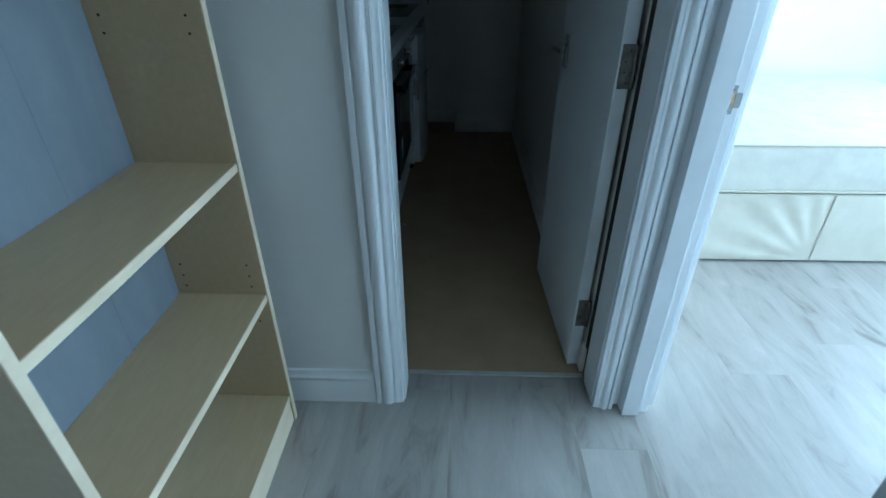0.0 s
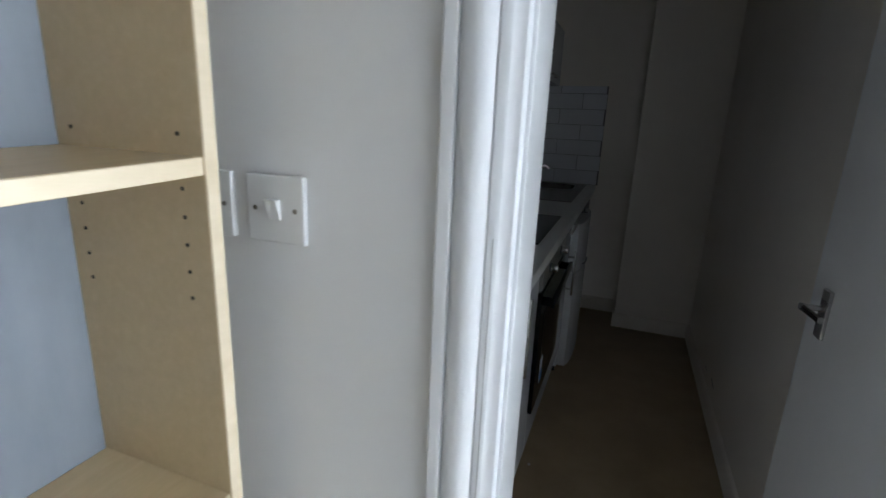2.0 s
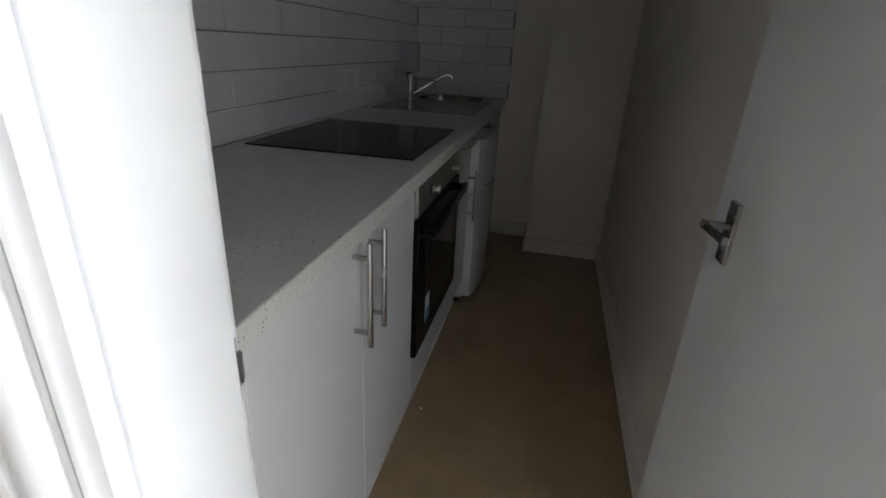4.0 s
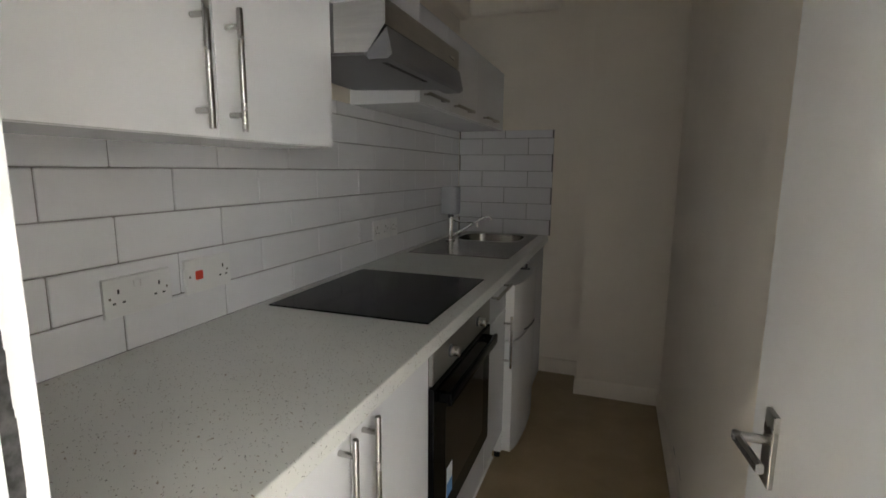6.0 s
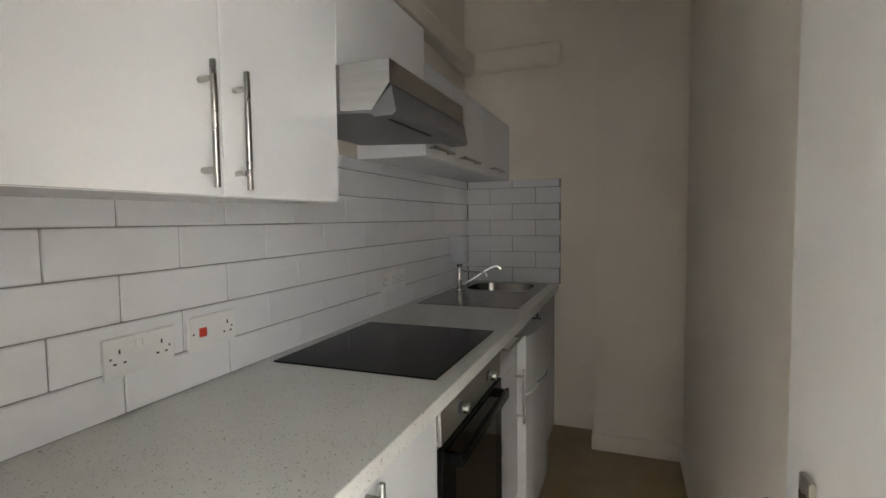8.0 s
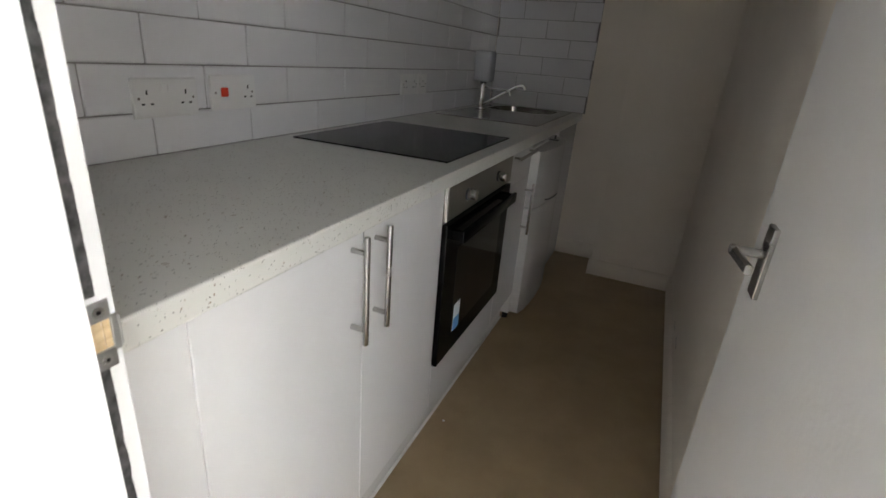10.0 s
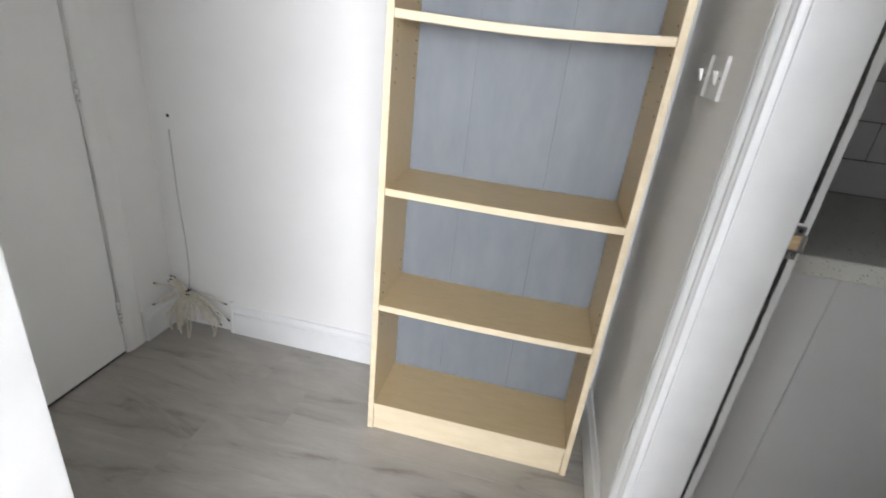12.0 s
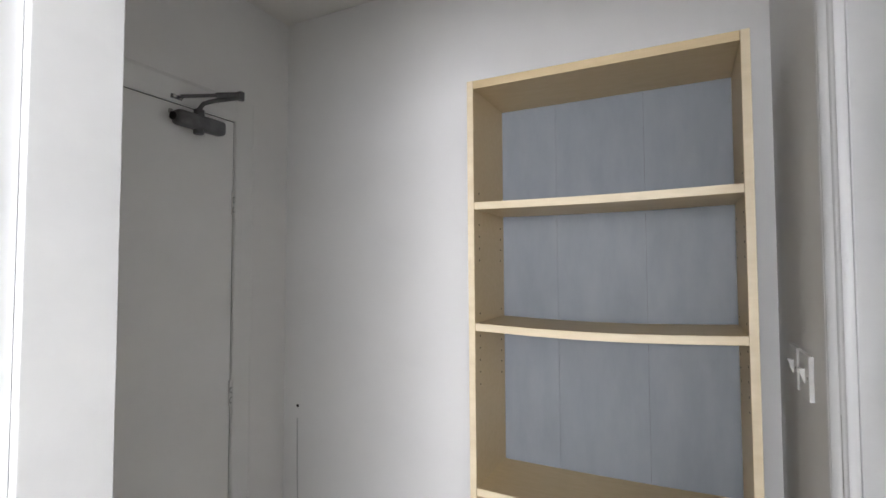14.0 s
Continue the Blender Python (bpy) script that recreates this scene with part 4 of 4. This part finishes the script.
# soap dispenser
so = thing("soap_dispenser", (KL + 0.008, 2.82, 1.1), "clear and white plastic soap dispenser on the tiles", "soap dispenser")
part("tank", box((KL + 0.009, 2.73, 1.055), (KL + 0.110, 2.83, 1.222), 0.014, seg=3), M_SOAP, so, smooth=True)
part("nozzle", rod((KL + 0.06, 2.78, 0.995), (KL + 0.06, 2.78, 1.056), 0.010, n=14, r2=0.02), M_DARKMETAL, so)

sm = thing("scuff_mark", (KR, 2.0, 0.15), "dark scuff marks on the wall above the skirting board", "mark")
part("mark", prism([(0, 0), (0.004, 0.0008), (0.010, 0.0008), (0.006, 0)], (KR, 1.86, 0.150), (KR, 1.93, 0.166), (-1, 0, 0), (0, 0, 1)), M_DARKMETAL, sm)
part("mark", prism([(0, 0), (0.002, 0.0008), (0.005, 0.0008), (0.004, 0)], (KR, 2.05, 0.142), (KR, 2.12, 0.146), (-1, 0, 0), (0, 0, 1)), M_DARKMETAL, sm)

# crumb on the floor
cr = thing("plaster_crumb", (-0.123, 1.189, 0), "small white crumb of plaster on the vinyl floor", "debris")
bm = bmesh.new()
bmesh.ops.create_icosphere(bm, subdivisions=1, radius=0.006, matrix=Matrix.Translation((-0.123, 1.189, 0.003)) @ Matrix.Diagonal((1, 0.8, 0.55, 1)))
part("lump", bm, M_PLASTIC, cr)

# ---- cables in the hall corner ----
random.seed(11)
cb = thing("cable_bundle", (-0.60, -1.58, 0), "tangled bunch of cream cables loose in the corner by the door", "cables")
knot = Vector((-0.608, -1.585, 0.170))
for i in range(15):
    ang = random.uniform(-1.5, 1.5)
    dx, dy = abs(math.cos(ang)) * 0.6 + 0.1, math.sin(ang)
    reach = random.uniform(0.03, 0.15)
    low_z = random.uniform(0.006, 0.075)
    w = random.uniform(-0.03, 0.045)
    pts = [knot + Vector((0, 0, 0.008)), knot + Vector((dx * reach * 0.6, dy * reach * 0.6, -0.015)), Vector((knot.x + dx * reach, knot.y + dy * reach, low_z + 0.05)),
           Vector((knot.x + dx * reach * 0.95, knot.y + dy * reach * 0.9, low_z)), Vector((knot.x + dx * reach * 0.7, knot.y + dy * reach * 0.7 - w, low_z + 0.045)), knot + Vector((0.004, 0.004, -0.006))]
    part("cable", tube(spline(pts, 7), 0.0025, n=7), M_CABLE, cb, smooth=True)
for tip in ((0.10, -0.075, -0.02), (0.03, -0.06, 0.05), (0.015, -0.045, 0.065), (0.055, -0.10, 0.045), (0.05, -0.03, 0.075), (0.035, -0.04, 0.08), (-0.015, 0.15, -0.03), (-0.012, 0.16, -0.10), (0.0, 0.13, -0.12), (-0.005, 0.12, -0.07)):
    tp = Vector(tip)
    c = part("cable", tube(spline([knot, knot + tp * 0.5 + Vector((0.006, 0, 0.012)), knot + tp], 6), 0.0034, n=7), M_CABLE, cb, smooth=True)
    part("cut_end", tube([knot + tp * 0.86 + Vector((0.0005, 0, 0.003)), knot + tp * 1.04], 0.0036), M_DARKMETAL, c)
part("binding", box(knot - Vector((0.010, 0.008, 0.016)), knot + Vector((0.011, 0.008, 0.012)), 0.004), M_DARK, cb, "black tape round the cables")
ob_ = thing("cable_outlet", (WEST, -1.42, 0), "white plastic cable cover ending the skirting board", "cable cover")
part("cover", box((WEST, -1.4275, 0.001), (WEST + 0.020, -1.4155, 0.145), 0.003), M_PLASTIC, ob_)
cw = thing("wall_cable", (WEST + 0.004, -1.61, 0.2), "thin painted-over cable clipped up the wall to a small hole", "cable")
part("cable", tube(spline([knot, (-0.630, -1.590, 0.24), (-0.643, -1.600, 0.36), (-0.6455, -1.612, 0.55), (-0.6465, -1.616, 0.76), (-0.6475, -1.617, 0.80)], 6), 0.0024, n=7), M_PLINTH, cw, smooth=True)
part("hole", rod((WEST, -1.617, 0.848), (WEST + 0.0012, -1.617, 0.848), 0.0065, n=7), M_DARK, cw, "ragged dark hole in the wall")


# ---- bedroom ----
def bed():
    b = thing("divan_bed", (0.82, 0.866, 0), "cream divan bed base and bare mattress, wrinkled cloth at the seams", "bed")
    x0, x1, y0, y1 = 0.82, 2.72, 0.866, 2.24
    mid = 1.775
    for a, c in ((x0, mid - 0.001), (mid + 0.001, x1)):
        bm = bmesh.new()
        nx, nz = 64, 22
        grid = []
        for i in range(nx + 1):
            x = a + (c - a) * i / nx
            col = []
            for k in range(nz + 1):
                z = 0.012 + 0.323 * k / nz
                d = math.hypot((x - mid) * 1.2, (z - 0.03) * 1.6)
                fold = 0.011 * math.sin(math.atan2(z - 0.005, abs(mid - x) + 0.01) * 19) * math.exp(-d * 2.2) * min(1, (d * 3.2) ** 2) * (1 if a < mid - 0.1 else 0.25)
                col.append(bm.verts.new((x, y0 + 0.004 - fold, z)))
            grid.append(col)
        for i in range(nx):
            for k in range(nz):
                bm.faces.new((grid[i][k], grid[i + 1][k], grid[i + 1][k + 1], grid[i][k + 1]))
        base = part("base", box((a, y0 + 0.012, 0.012), (c, y1, 0.335), 0.004), M_DIVAN, b, "cream divan half")
        part("cloth_side", bm, M_DIVAN, base, smooth=True)
        part("seam", tube([(a + 0.001, y0 + 0.004, 0.338), (c - 0.001, y0 + 0.004, 0.338)], 0.004), M_PIPING, base)
    part("centre_seam", tube([(mid, y0 + 0.001, 0.012), (mid, y0 + 0.001, 0.336)], 0.0025), M_PIPING, b)
    mt = part("mattress", box((x0, y0 + 0.004, 0.343), (x1, y1, 0.565), 0.025, seg=4), M_FABRIC, b, "bare cream damask mattress", smooth=True)
    for z in (0.352, 0.556):
        part("piping", tube([(x0 + 0.02, y0 + 0.004, z), (x1 - 0.02, y0 + 0.004, z)], 0.0055), M_PIPING, mt, smooth=True)
    for x in (0.9, 1.7, 1.85, 2.65):
        part("castor", rod((x, y0 + 0.06, 0), (x, y0 + 0.06, 0.014), 0.02, n=14), M_DARK, b)


bed()


def window(name, axis, at, a0, a1, z0, z1):
    g = 1 if axis == 1 else -1
    w = thing(name, (at, a0, z0) if axis == 1 else (a0, at, z0), "white plastic window with clear panes", "window", "structure")

    def slab(b0, b1, c0, c1, d0, d1, bev=0.0):
        e0, e1 = sorted((at + g * d0, at + g * d1))
        lo = (e0, b0, c0) if axis == 1 else (b0, e0, c0)
        hi = (e1, b1, c1) if axis == 1 else (b1, e1, c1)
        return box(lo, hi, bev)
    f = 0.055
    fr = slab(a0, a1, z0, z0 + f, 0.1, 0.16, 0.003)
    for s in ((a0, a1, z1 - f, z1), (a0, a0 + f, z0 + f, z1 - f), (a1 - f, a1, z0 + f, z1 - f)):
        fr = merge(fr, slab(*s, 0.1, 0.16, 0.003))
    part("window_frame", fr, M_UPVC, w)
    m = (a0 + a1) / 2
    part("mullion", slab(m - 0.03, m + 0.03, z0 + f, z1 - f, 0.105, 0.155, 0.003), M_UPVC, w)
    for b0, b1 in ((a0 + f, m - 0.03), (m + 0.03, a1 - f)):
        p = part("pane", slab(b0, b1, z0 + f, z1 - f, 0.128, 0.132), M_GLASS, w)
        p.visible_shadow = False
    part("window_sill", slab(a0 - 0.02, a1 + 0.02, z0 - 0.022, z0, -0.02, 0.1, 0.003), M_GLOSS, w)


window("window_1", 1, BED_E, -0.88, 1.72, 0.85, 2.13)
window("window_2", 0, BED_S, 0.95, 3.35, 0.85, 2.13)

# ---- pieces: floor planks and wall tiles ----
random.seed(3)
PW, PL = 0.19, 1.28
plank_mesh = {}


def plank(x0, y0, x1, y1, floor):
    key = (round(x1 - x0, 3), round(y1 - y0, 3))
    if key not in plank_mesh:
        b = box((-key[0] / 2 + 0.00008, -key[1] / 2 + 0.00008, -0.012), (key[0] / 2 - 0.00008, key[1] / 2 - 0.00008, 0.0), 0.00025, seg=1)
        me = bpy.data.meshes.new("plank")
        b.to_mesh(me)
        b.free()
        me.materials.append(M_LAM)
        plank_mesh[key] = me
    ob = new("plank", plank_mesh[key])
    ob.parent = floor
    ob.location = ((x0 + x1) / 2, (y0 + y1) / 2, 0)


def laminate(floor, X0, X1, Y0, Y1, off):
    k = 0
    x = off
    while x < X1:
        a, b = max(x, X0), min(x + PW, X1)
        y = Y0 - random.uniform(0.1, 1.1)
        while y < Y1:
            c, d = max(y, Y0), min(y + PL, Y1)
            if b - a > 0.01 and d - c > 0.01:
                plank(a, c, b, d, floor)
            y += PL
        x += PW
        k += 1


fl = tagged(new("floor"), "pale grey oak laminate planks", "floor", kind="structure")
laminate(fl, WEST, 0.71, SOUTH - 0.1, 0.111, -0.81)
laminate(fl, 0.71, BED_E, BED_S, BED_N, 0.71)

tile_mesh = {}


def tile_obj(parent, centre, w, h, facing):
    key = (round(w, 4), round(h, 4))
    if key not in tile_mesh:
        b = box((-w / 2, -0.007, -h / 2), (w / 2, 0.0, h / 2), 0.0035, seg=2)
        me = bpy.data.meshes.new("tile")
        b.to_mesh(me)
        b.free()
        me.materials.append(M_TILE)
        tile_mesh[key] = me
    ob = new("tile", tile_mesh[key])
    ob.parent = parent
    ob.location = centre
    ob.rotation_euler = (radians(random.uniform(-0.12, 0.12)), 0, facing + radians(random.uniform(-0.06, 0.06)))


ROW, TW, G = 0.103, 0.2995, 0.0026
Z0 = 0.906
back1 = tagged(thing("trim_tiles_left", (0, 0, 0)), "white glazed brick-bond wall tiles with grey grout", "wall tiles", kind="structure")
part("grout", box((KL, 0.122, TOPZ + 0.0005), (KL + 0.0035, KB, 1.573)), M_GROUT, back1)
back2 = tagged(thing("trim_tiles_back", (0, 0, 0)), "white glazed brick-bond wall tiles with grey grout", "wall tiles", kind="structure")
part("grout", box((KL + 0.008, KB - 0.0035, TOPZ + 0.0005), (-0.093, KB, 1.573)), M_GROUT, back2)
for r in range(7):
    z0 = max(Z0 + r * ROW, 0.9125)
    z1 = min(Z0 + (r + 1) * ROW, 1.574)
    j = 0.094 if r % 2 == 0 else -0.052
    y = j
    while y < KB - 0.01:
        a, b = max(y, 0.122), min(y + TW, KB - 0.010)
        if b - a > 0.012:
            tile_obj(back1, (KL + 0.001, (a + b) / 2, (z0 + z1) / 2), b - a - G, z1 - z0 - G, radians(90))
        y += TW
    x = -1.0 if r % 2 == 0 else -0.85
    while x < -0.1:
        a, b = max(x, KL + 0.009), min(x + TW, -0.093)
        if b - a > 0.012:
            tile_obj(back2, ((a + b) / 2, KB - 0.001, (z0 + z1) / 2), b - a - G, z1 - z0 - G, 0.0)
        x += TW
